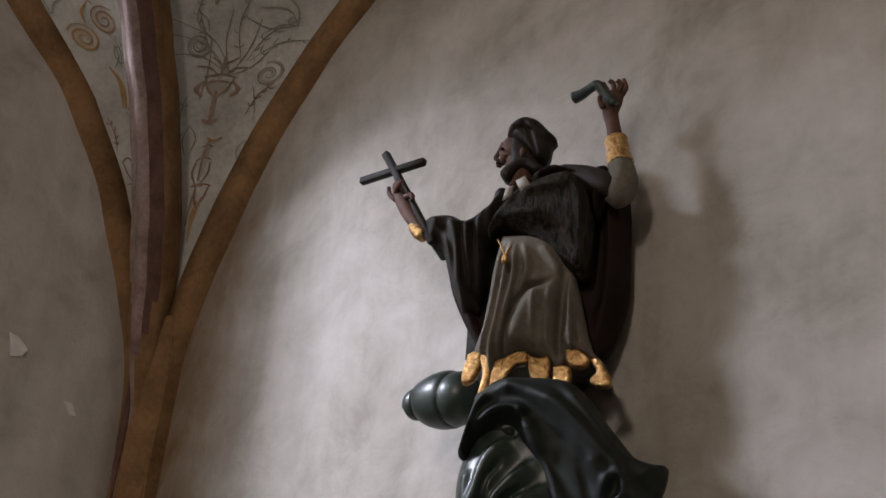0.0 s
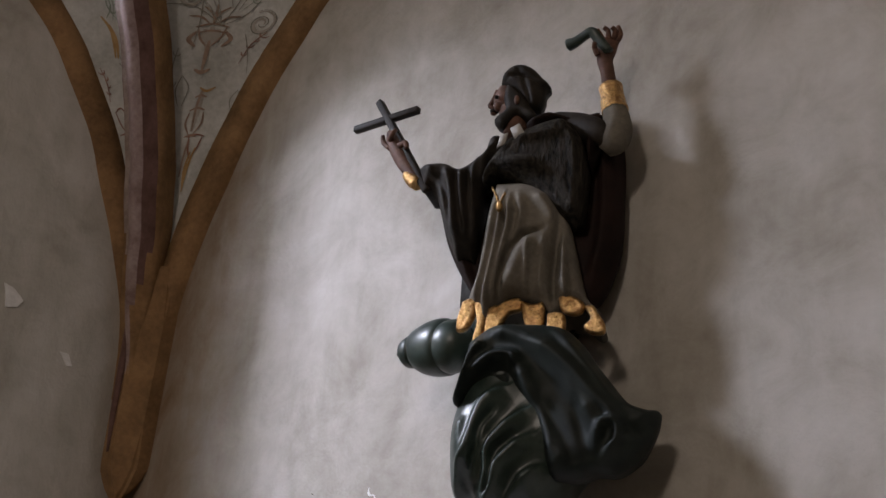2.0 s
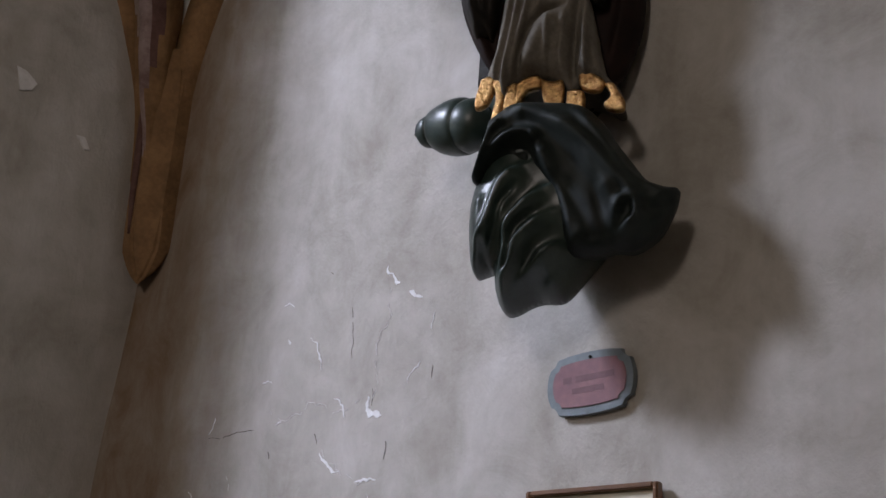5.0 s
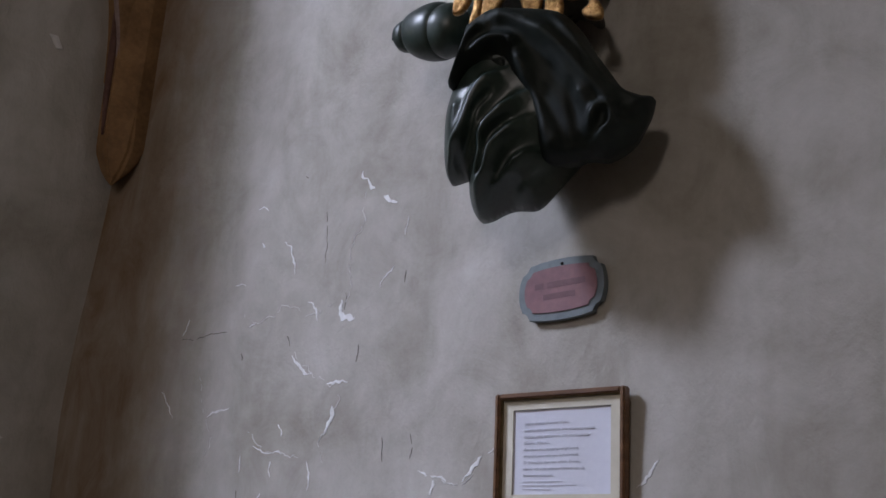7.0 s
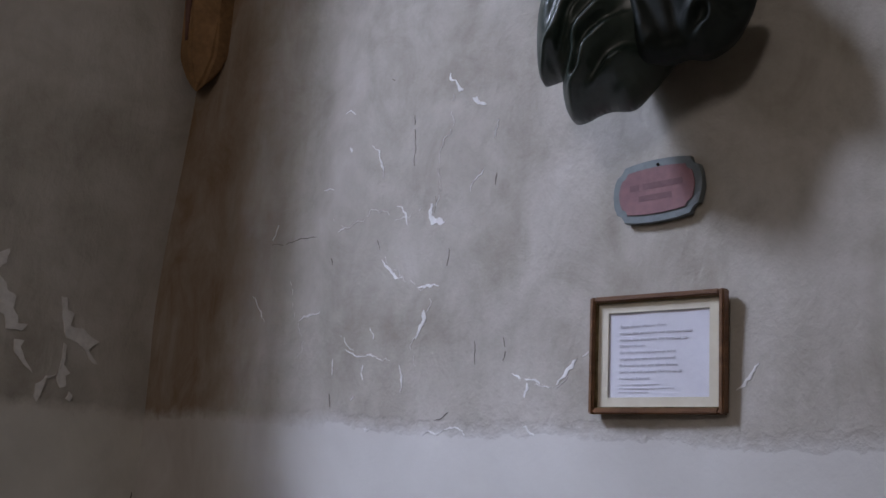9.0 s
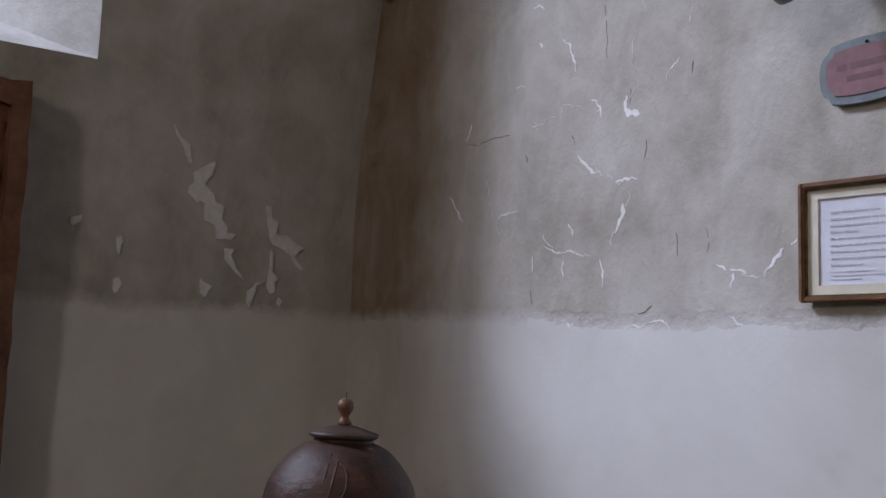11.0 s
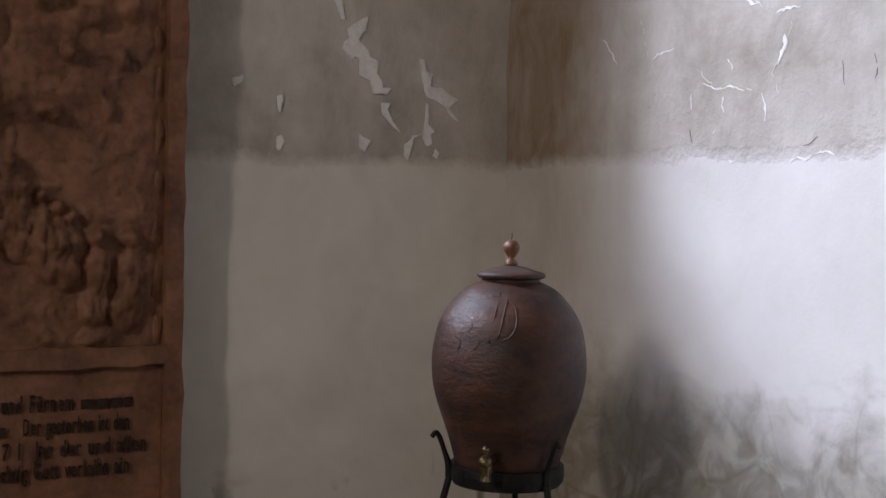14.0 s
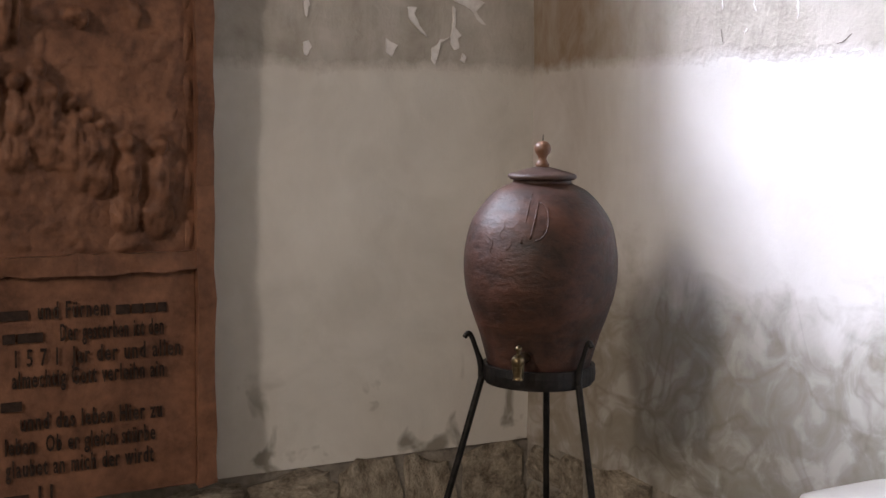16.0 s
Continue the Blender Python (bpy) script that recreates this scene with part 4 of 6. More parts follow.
relief(ROBE, [(-0.06, 3.052), (-0.075, 2.976), (-0.083, 2.901), (-0.091, 2.835), (-0.105, 2.781), (-0.099, 2.758), (-0.081, 2.744), (-0.072, 2.716), (-0.051, 2.715), (-0.043, 2.744), (-0.006, 2.763), (0.041, 2.755), (0.071, 2.729), (0.097, 2.747), (0.128, 2.745), (0.159, 2.724), (0.17, 2.736), (0.142, 2.771), (0.127, 2.827), (0.115, 2.887), (0.1, 2.954), (0.08, 3.011), (0.018, 3.045)], 0.02, 0.06, 0.05, 0.12, 0.0034, [
    ([(-0.046, 3.006), (-0.056, 2.925), (-0.066, 2.846), (-0.084, 2.754)], 0.0055, 0.017, 1.5),
    ([(-0.029, 3.005), (-0.036, 2.923), (-0.048, 2.832), (-0.066, 2.724)], 0.0055, 0.020, 1.5),
    ([(-0.017, 2.997), (-0.017, 2.922), (-0.03, 2.843), (-0.049, 2.723)], 0.0055, 0.020, 1.5),
    ([(0.001, 3.002), (0.01, 2.947), (0.0, 2.894), (-0.021, 2.843)], 0.008, 0.012, 1.3),
    ([(0.059, 2.916), (0.018, 2.903), (-0.014, 2.858), (-0.03, 2.805), (-0.04, 2.729)], 0.007, -0.024, 1.0),
    ([(0.044, 2.891), (0.014, 2.853), (-0.004, 2.803), (-0.017, 2.747)], 0.022, 0.02, 1.2),
    ([(0.03, 2.885), (0.027, 2.827), (0.022, 2.751)], 0.005, 0.008, 1.0),
    ([(0.06, 2.896), (0.056, 2.825), (0.053, 2.742)], 0.006, 0.008, 1.0),
    ([(0.085, 2.954), (0.081, 2.862), (0.077, 2.723)], 0.009, -0.024, 1.0),
    ([(0.102, 2.939), (0.102, 2.834), (0.107, 2.739)], 0.0055, 0.018, 1.5),
    ([(0.11, 2.912), (0.121, 2.82), (0.139, 2.738)], 0.005, 0.018, 1.5),
    ([(0.12, 2.872), (0.135, 2.794), (0.161, 2.724)], 0.006, 0.012, 1.4),
    ([(0.038, 2.999), (0.069, 2.955), (0.084, 2.914)], 0.008, 0.01, 1.0),])  # robe
relief(GOLD, [(-0.111, 2.764), (-0.093, 2.771), (-0.078, 2.759), (-0.085, 2.724), (-0.098, 2.702), (-0.117, 2.697), (-0.121, 2.72)], 0.056, 0.008, 0.008, 0.008, 0.0026, [])  # gilt lace
relief(GOLD, [(-0.09, 2.758), (-0.069, 2.764), (-0.058, 2.746), (-0.061, 2.702), (-0.065, 2.656), (-0.077, 2.652), (-0.085, 2.678), (-0.078, 2.719)], 0.056, 0.008, 0.008, 0.008, 0.0026, [])  # gilt lace
relief(GOLD, [(-0.056, 2.746), (-0.035, 2.751), (-0.029, 2.716), (-0.034, 2.682), (-0.052, 2.676), (-0.062, 2.691)], 0.056, 0.008, 0.008, 0.008, 0.0026, [])  # gilt lace
relief(GOLD, [(-0.038, 2.75), (-0.014, 2.763), (0.011, 2.764), (0.014, 2.739), (-0.012, 2.73), (-0.028, 2.703), (-0.04, 2.703)], 0.056, 0.008, 0.008, 0.008, 0.0026, [])  # gilt lace
relief(GOLD, [(0.012, 2.76), (0.037, 2.75), (0.059, 2.751), (0.063, 2.716), (0.054, 2.693), (0.036, 2.69), (0.02, 2.711)], 0.056, 0.008, 0.008, 0.008, 0.0026, [])  # gilt lace
relief(GOLD, [(0.067, 2.726), (0.085, 2.73), (0.104, 2.72), (0.104, 2.685), (0.096, 2.667), (0.08, 2.667), (0.068, 2.69)], 0.056, 0.008, 0.008, 0.008, 0.0026, [])  # gilt lace
relief(GOLD, [(0.089, 2.761), (0.107, 2.768), (0.141, 2.747), (0.139, 2.726), (0.119, 2.72), (0.096, 2.732)], 0.056, 0.008, 0.008, 0.008, 0.0026, [])  # gilt lace
relief(GOLD, [(0.141, 2.739), (0.159, 2.74), (0.171, 2.721), (0.184, 2.698), (0.182, 2.676), (0.153, 2.679), (0.142, 2.695), (0.155, 2.712)], 0.056, 0.008, 0.008, 0.008, 0.0026, [])  # gilt lace
relief(BLACK, [(-0.246, 3.123), (-0.216, 3.132), (-0.181, 3.13), (-0.148, 3.113), (-0.118, 3.131), (-0.096, 3.153), (-0.087, 3.182), (-0.067, 3.192), (-0.043, 3.173), (-0.046, 3.114), (-0.06, 3.064), (-0.09, 3.044), (-0.094, 2.996), (-0.099, 2.927), (-0.108, 2.885), (-0.12, 2.891), (-0.143, 2.887), (-0.16, 2.921), (-0.178, 2.968), (-0.194, 3.026), (-0.207, 3.063), (-0.231, 3.065)], 0.0, 0.055, 0.045, 0.06, 0.004, [
    ([(-0.221, 3.111), (-0.184, 3.061), (-0.166, 2.988), (-0.144, 2.904)], 0.009, 0.018, 1.5),
    ([(-0.175, 3.11), (-0.155, 3.044), (-0.146, 2.973), (-0.131, 2.883)], 0.008, 0.018, 1.5),
    ([(-0.135, 3.091), (-0.133, 3.028), (-0.119, 2.943)], 0.008, 0.016, 1.5),
    ([(-0.088, 3.125), (-0.108, 3.068), (-0.105, 2.983), (-0.101, 2.887)], 0.008, 0.018, 1.4),
    ([(-0.197, 3.091), (-0.169, 3.031), (-0.155, 2.946)], 0.007, -0.016, 1.0),
    ([(-0.152, 3.087), (-0.14, 3.014), (-0.128, 2.916)], 0.007, -0.016, 1.0),
    ([(-0.119, 3.091), (-0.117, 3.012), (-0.108, 2.915)], 0.007, -0.014, 1.0),
    ([(-0.068, 3.152), (-0.084, 3.095), (-0.091, 3.038)], 0.008, 0.014, 1.2),])  # sleeve drape
relief(FUR, [(-0.036, 3.141), (-0.012, 3.157), (0.025, 3.174), (0.062, 3.185), (0.096, 3.185), (0.125, 3.146), (0.14, 3.087), (0.136, 3.018), (0.13, 2.953), (0.111, 2.941), (0.087, 2.954), (0.056, 2.991), (0.025, 3.021), (-0.007, 3.042), (-0.038, 3.059), (-0.063, 3.061), (-0.077, 3.04), (-0.086, 3.055), (-0.075, 3.087), (-0.06, 3.11)], 0.05, 0.05, 0.045, 0.1, 0.0036, [
    ([(-0.071, 3.037), (-0.045, 3.06), (-0.003, 3.066), (0.047, 3.057)], 0.01, 0.02, 1.4),
    ([(0.111, 3.133), (0.125, 3.047), (0.125, 2.951)], 0.01, 0.016, 1.2),
    ([(0.041, 3.048), (0.078, 3.01), (0.11, 2.953)], 0.01, -0.01, 1.0),
    ([(-0.005, 3.123), (0.038, 3.133), (0.087, 3.135)], 0.012, 0.01, 1.0),
    ([(-0.039, 3.048), (0.017, 3.036), (0.073, 2.983)], 0.007, -0.012, 1.0),])  # shoulder cape
relief(LINING, [(0.002, 3.194), (0.03, 3.212), (0.058, 3.218), (0.088, 3.203), (0.113, 3.193), (0.134, 3.198), (0.167, 3.203), (0.175, 3.178), (0.161, 3.122), (0.144, 3.081), (0.136, 3.125), (0.122, 3.167), (0.091, 3.185), (0.059, 3.188), (0.026, 3.177)], 0.045, 0.02, 0.018, 0.06, 0.0036, [
    ([(0.011, 3.183), (0.061, 3.197), (0.117, 3.176)], 0.007, 0.012, 1.2),
    ([(0.154, 3.182), (0.149, 3.132), (0.143, 3.087)], 0.008, 0.012, 1.2),])  # cape edge
relief(BLACK, [(-0.071, 3.338), (-0.067, 3.361), (-0.049, 3.38), (-0.023, 3.386), (0.005, 3.373), (0.029, 3.343), (0.045, 3.322), (0.034, 3.305), (0.031, 3.28), (0.019, 3.257), (-0.003, 3.263), (-0.024, 3.293), (-0.049, 3.321)], -0.005, 0.046, 0.04, 0.02, 0.0032, [
    ([(-0.058, 3.339), (-0.015, 3.34), (0.042, 3.305)], 0.005, -0.01, 1.0),
    ([(-0.029, 3.365), (-0.011, 3.328), (0.008, 3.249)], 0.005, -0.008, 1.0),
    ([(-0.055, 3.354), (-0.027, 3.315), (0.001, 3.273)], 0.006, 0.008, 1.0),])  # cap
relief(BLACK, [(-0.054, 3.329), (-0.027, 3.313), (0.008, 3.256), (0.024, 3.23), (0.007, 3.223), (-0.024, 3.241), (-0.037, 3.231), (-0.052, 3.211), (-0.07, 3.216), (-0.079, 3.232), (-0.069, 3.244), (-0.054, 3.26), (-0.059, 3.292)], 0.012, 0.022, 0.016, 0.02, 0.003, [])  # hair and beard
collar_tab(WHITE, (1.847, -0.338, 3.150), (1.865, -0.329, 3.161), (1.877, -0.323, 3.135), (1.857, -0.333, 3.123))
collar_tab(WHITE, (1.823, -0.350, 3.104), (1.829, -0.347, 3.135), (1.843, -0.340, 3.139), (1.839, -0.342, 3.113))
# the back block that fixes it to the wall
box(STATUE, (1.60, -0.20, 2.84), (1.69, 0.006, 3.08), 0.01, None, BLACK)
# set close to the wall, a little larger
STATUE.transform(Matrix.Translation((-0.0999, 0.0618, -0.0489)) @ Matrix.Scale(1.03, 4))
tagged(finish("statue", STATUE, [M_CLOUD, M_ROBE, M_GOLD, M_LINING, M_FUR, M_BLACK, M_SKIN, M_WHITE, M_MANTLE], smooth=True), "painted carved wooden robed saint with cross on dark green cloud", "statue")


# ---- writing ----
def lettering(name, text, width, height, parent, m, mat, raise_by=0.0012, bold=0.0, shear=0.0, apart=1.0):
    """Raised letters of the built-in font, fitted to a width and a height of capitals."""
    cu = bpy.data.curves.new(name, "FONT")
    cu.body, cu.size, cu.extrude, cu.offset, cu.shear, cu.resolution_u = text, 1.0, 0.01, bold, shear, 2
    cu.space_character = apart
    tmp = new(name, cu)
    bpy.context.view_layer.update()
    me = bpy.data.meshes.new_from_object(tmp.evaluated_get(bpy.context.evaluated_depsgraph_get()))
    bpy.data.objects.remove(tmp)
    xs = [v.co.x for v in me.vertices]
    sx, sy = width / max(max(xs) - min(xs), 1e-6), height / 0.72
    for v in me.vertices:
        v.co = (sx * (v.co.x - min(xs)), sy * v.co.y, v.co.z / 0.01 * raise_by)
    me.materials.clear()
    me.materials.append(mat)
    ob = new(name, me)
    ob.parent = parent
    ob.matrix_local = m
    return ob


def bars(name, widths, gap, height, parent, m, mat, raise_by=0.0012):
    bm = bmesh.new()
    x = 0
    for w in widths:
        box(bm, (x, 0, -0.0005), (x + w, height, raise_by))
        x += w + gap
    ob = part(name, bm, mat, parent)
    ob.matrix_local = m
    return ob


# ---- framed prayer on the north wall ----
frame_t = thing("picture_frame", 1.829, -0.012, 1.867, "small brown wooden frame with a printed prayer behind cream card", "picture frame")
frame_t.rotation_euler = (radians(2.0), radians(-1.6), radians(0.5))
FW, FH, FB = 0.1575, 0.1185, 0.0115
for lo, hi in (((-FW, -0.022, -FH), (-FW + FB, 0.0, FH)), ((FW - FB, -0.022, -FH), (FW, 0.0, FH)), ((-FW + FB, -0.0215, FH - FB), (FW - FB, 0.0, FH)), ((-FW + FB, -0.0215, -FH), (FW - FB, 0.0, -FH + FB))):
    bm = bmesh.new()
    box(bm, lo, hi, 0.003, segs=2)
    part("moulding", bm, M_WOOD, frame_t)
for lo, hi in (((-FW + FB, -0.014, -FH + FB), (-FW + FB + 0.003, -0.005, FH - FB)), ((FW - FB - 0.003, -0.014, -FH + FB), (FW - FB, -0.005, FH - FB)), ((-FW + FB + 0.003, -0.014, FH - FB - 0.003), (FW - FB - 0.003, -0.005, FH - FB)), ((-FW + FB + 0.003, -0.014, -FH + FB), (FW - FB - 0.003, -0.005, -FH + FB + 0.003))):
    bm = bmesh.new()
    box(bm, lo, hi)
    part("gilt_fillet", bm, M_BRASS, frame_t)
bm = bmesh.new()
PX, PZ = 0.1185, 0.0850
ring = lambda w, h, y: [(-w, y, -h), (w, y, -h), (w, y, h), (-w, y, h)]
loft(bm, [ring(FW - FB, FH - FB, -0.005), ring(FW - FB, FH - FB, -0.0075), ring(PX, PZ, -0.0075), ring(PX, PZ, -0.005)], caps=False)
part("mount_card", bm, M_MAT, frame_t)
bm = bmesh.new()
rows = [[bm.verts.new((-PX - 0.002 + (2 * PX + 0.004) * i / 16, -0.0032 - 0.0006 * math.sin(i * 0.8 + j * 0.25), -PZ - 0.002 + (2 * PZ + 0.002) * j / 8)) for i in range(17)] for j in range(9)]
for j in range(8):
    for i in range(16):
        bm.faces.new((rows[j][i], rows[j][i + 1], rows[j + 1][i + 1], rows[j + 1][i]))
sheet = part("paper", bm, M_PAPER, frame_t, "white paper with a printed text", True)
bm = bmesh.new()
box(bm, (-FW + FB, -0.0022, -FH + FB), (FW - FB, 0.002, FH - FB))
part("backing", bm, M_MAT, frame_t)
LINES = (("Segne dieses Wasser, Herr,", 0.112, 0), ("", 0.172, 0), ("", 0.160, 0), ("Dieses Wasser,", 0.064, 0), ("das über uns ausgesprengt wird,", 0.134, 0), ("umgebe uns wie ein Schutzwall.", 0.134, 0), ("Es bewahre uns vor allem Bösen,", 0.138, 0), ("damit wir mit reinem Herzen zu dir", 0.150, 0), ("kommen können.", 0.074, 0))
for k, (words, wide, _) in enumerate(LINES):
    at = pose(-0.0925, -0.0042, 0.0545 - 0.0130 * k, 90)
    if words:
        lettering("print_line", words, wide, 0.0058, sheet, at, M_INK, 0.0003, bold=0.0, shear=0.15)
    else:
        bars("print_line", [0.028, 0.016, 0.040, 0.014, 0.034, wide - 0.148], 0.003, 0.0036, sheet, at, M_INK, 0.0003)
for k, wide in enumerate((0.100, 0.136, 0.070)):
    bars("small_print_line", [wide * 0.3, wide * 0.2, wide * 0.42], 0.003, 0.0016, sheet, pose(-0.0935, -0.0042, -0.0605 - 0.0075 * k, 90), M_INK, 0.0003)

# ---- painted name board under the statue ----
board = thing("name_board", 1.805, -0.004, 2.199, "small grey-blue painted board with a faded red panel", "sign")
board.rotation_euler = (0, radians(-3.5), 0)


def board_outline(w, h, c):
    """A rectangle with hollowed corners."""
    out = []
    for sx, sz, a0 in ((1, 1, 0), (-1, 1, 90), (-1, -1, 180), (1, -1, 270)):
        arc = [(sx * w - sx * c * math.cos(radians(b)), sz * h - sz * c * math.sin(radians(b))) for b in range(0, 91, 18)]
        out += arc[::-1] if a0 in (0, 180) else arc
    # the sides swell a little between the corners
    full = []
    for (x0, z0), (x1, z1) in zip(out, out[1:] + out[:1]):
        n = 6 if math.hypot(x1 - x0, z1 - z0) > 0.03 else 1
        full += [(x0 + (x1 - x0) * k / n, z0 + (z1 - z0) * k / n) for k in range(n)]
    return [(x * (1 + 0.085 * max(0, 1 - (z / (h - c)) ** 2)), z * (1 + 0.10 * max(0, 1 - (x / (w - c)) ** 2))) for x, z in full]


def plate(name, w, h, c, y0, y1, mat, parent, bevel=0.0015):
    bm = bmesh.new()
    loft(bm, [[(x, y, z) for x, z in board_outline(w, h, c)] for y in (y0, y1)])
    bmesh.ops.bevel(bm, geom=[e for e in bm.edges if abs(e.verts[0].co.y - e.verts[1].co.y) < 1e-5 and e.verts[0].co.y < y0 + 1e-4 + (y1 - y0) * 1.0 and abs(e.verts[0].co.y - min(y0, y1)) < 1e-5], offset=bevel, segments=1, affect="EDGES")
    return part(name, bm, mat, parent)


plate("panel", 0.099, 0.059, 0.020, 0.0, -0.014, M_PLAQUE, board)
field = plate("red_field", 0.084, 0.044, 0.014, -0.0142, -0.0165, M_PLAQUE_RED, board, 0.0008)
bars("faded_letters", [0.022, 0.095], 0.010, 0.013, field, pose(-0.064, -0.0166, 0.004, 90), M_PLAQUE_INK, 0.0004)
bars("faded_letters", [0.080], 0.010, 0.012, field, pose(-0.042, -0.0166, -0.020, 90), M_PLAQUE_INK, 0.0004)
bm = bmesh.new()
ball(bm, (0.004, -0.016, 0.053), (0.0035, 0.003, 0.0035), u=10, v=6)
part("nail", bm, M_IRON, board, smooth=True)

# ---- side table with a white cloth ----
table = thing("side_table", 1.84, -0.19, 0, "low wooden side table under a white cloth", "table")
bm = bmesh.new()
box(bm, (-0.37, -0.15, 0.760), (0.37, 0.15, 0.790), 0.004)
part("tabletop", bm, M_WOOD, table)
for sx in (-1, 1):
    for sy in (-1, 1):
        bm = bmesh.new()
        box(bm, (sx * 0.33 - 0.022, sy * 0.12 - 0.022, 0), (sx * 0.33 + 0.022, sy * 0.12 + 0.022, 0.761), 0.003)
        part("leg", bm, M_WOOD, table)
cloth = thing("table_cloth", 1.84, -0.19, 0.790, "white linen cloth hanging over the side table", "tablecloth")
bm = bmesh.new()
rings = []
for z, grow, wave in ((0.014, -0.30, 0), (0.014, -0.03, 0), (0.013, -0.008, 0), (0.008, 0.004, 0), (-0.01, 0.010, 0.001), (-0.12, 0.013, 0.005), (-0.25, 0.016, 0.009)):
    ring = []
    for k in range(96):
        g = 2 * math.pi * k / 96
        cx, cy = math.cos(g), math.sin(g)
        s = (abs(cx) ** 7 + abs(cy) ** 7) ** (-1 / 7)
        w = wave * math.sin(g * 17 + 1)
        hx, hy = max(0.02, 0.385 + grow + w), max(0.01, 0.158 + min(grow, 0.02) * (0.45 if grow < -0.1 else 1) + w)
        ring.append((cx * s * hx, cy * s * hy, z))
    rings.append(ring)
loft(bm, rings, 0, True, False)
bm.faces.new(list(bm.verts)[:96])
part("cloth", bm, M_CLOTH, cloth, smooth=True)


# ---- chipped plaster and cracks on the two walls ----
def ragged(bm, pts, wide, seed, place, rise=0.0012, stray=1.0, base=0.75):
    """A ragged flake along a line of (u, z), broken where the plaster held."""
    pts = [np.array(p, float) for p in pts]
    length = sum(np.linalg.norm(b - a) for a, b in zip(pts, pts[1:]))
    line = smooth_path(pts, max(4, int(length / 0.0045 / (len(pts) - 1))))
    jag = lambda p, k, s: noise.noise(Vector((p[0] * s, p[1] * s, seed * 3.7 + k)))
    prev = None
    for i, p in enumerate(line):
        a, b = line[max(0, i - 1)], line[min(len(line) - 1, i + 1)]
        d = (b - a) / max(np.linalg.norm(b - a), 1e-6)
        n = np.array((-d[1], d[0]))
        q = p + n * stray * (0.012 * jag(p, 0, 28) + 0.005 * jag(p, 5, 90))
        e = min(1, 4 * (i + 0.3) / len(line), 4 * (len(line) - i - 0.7) / len(line))
        w = wide * e * (base + 1.7 * jag(p, 9, 45) + 0.9 * jag(p, 2, 130))
        w2 = wide * e * (base + 1.7 * jag(p, 14, 50) + 0.9 * jag(p, 17, 120))
        if w + w2 < 0.25 * wide:
            prev = None
            continue
        w, w2 = max(w, 0.0003), max(w2, 0.0003)
        now = [bm.verts.new(place(*r, h)) for r, h in ((q + n * (w + 0.0008), -0.003), (q + n * w, rise), (q - n * w2, rise), (q - n * (w2 + 0.0008), -0.003))]
        if prev:
            for k in range(3):
                bm.faces.new((prev[k], prev[k + 1], now[k + 1], now[k]))
        prev = now


on_n = lambda x, z, r: (x, north_y(x, z) - r, z)
on_w = lambda y, z, r: (west_x(y, z) + r, y, z)
CHIPS_N = [([(1.169, 2.559), (1.177, 2.535), (1.202, 2.513), (1.234, 2.499)], 6), ([(1.242, 2.48), (1.274, 2.465), (1.324, 2.461)], 8), ([(1.334, 2.419), (1.325, 2.377)], 3), ([(1.299, 2.31), (1.261, 2.249)], 2), ([(0.907, 2.412), (0.945, 2.36), (0.963, 2.312)], 4),
           ([(1.01, 2.244), (1.04, 2.219), (1.062, 2.182)], 5), ([(1.13, 2.235), (1.149, 2.198), (1.198, 2.178)], 14), ([(0.974, 2.107), (1.026, 2.069), (1.06, 2.055)], 6), ([(1.095, 2.027), (1.137, 2.034), (1.19, 2.041)], 6), ([(1.148, 1.98), (1.143, 1.945), (1.114, 1.904)], 8)]
CHIPS_N2 = [([(0.782, 2.506), (0.832, 2.503)], 3), ([(0.82, 2.412), (0.827, 2.397)], 6), ([(0.726, 2.306), (0.777, 2.301)], 4), ([(0.797, 2.191), (0.833, 2.188)], 4), ([(1.65, 1.871), (1.603, 1.854), (1.577, 1.828), (1.555, 1.8)], 6), ([(1.555, 1.8), (1.478, 1.814), (1.425, 1.823)], 4), ([(1.478, 1.812), (1.473, 1.771)], 5),
            ([(0.832, 1.858), (0.833, 1.814)], 3), ([(1.068, 1.85), (1.082, 1.775)], 3), ([(0.947, 1.849), (0.954, 1.807)], 4), ([(0.869, 1.88), (0.937, 1.871), (1.009, 1.862)], 3), ([(0.964, 1.936), (0.968, 1.901)], 4), ([(0.925, 1.789), (0.911, 1.759)], 4), ([(2.002, 1.792), (2.025, 1.824), (2.051, 1.854)], 6), ([(0.678, 1.954), (0.771, 1.981)], 5), ([(0.478, 2.037), (0.535, 1.952)], 3), ([(0.561, 2.228), (0.548, 2.174)], 3)]
SEAM_N = [([(x, 1.702 + 0.01 * math.sin(x * 31)), (x + 0.05 + 0.04 * math.sin(x * 17), 1.698 + 0.008 * math.sin(x * 23 + 1))], 4) for x in (0.97, 1.16, 1.22, 1.47)]
for k, (pts, w) in enumerate(CHIPS_N + CHIPS_N2 + SEAM_N):
    bm = bmesh.new()
    ragged(bm, pts, w * 0.00052, k, on_n, 0.0012, 1.1, 0.85)
    part("plaster_chip", bm, M_CHIP, wall_n)
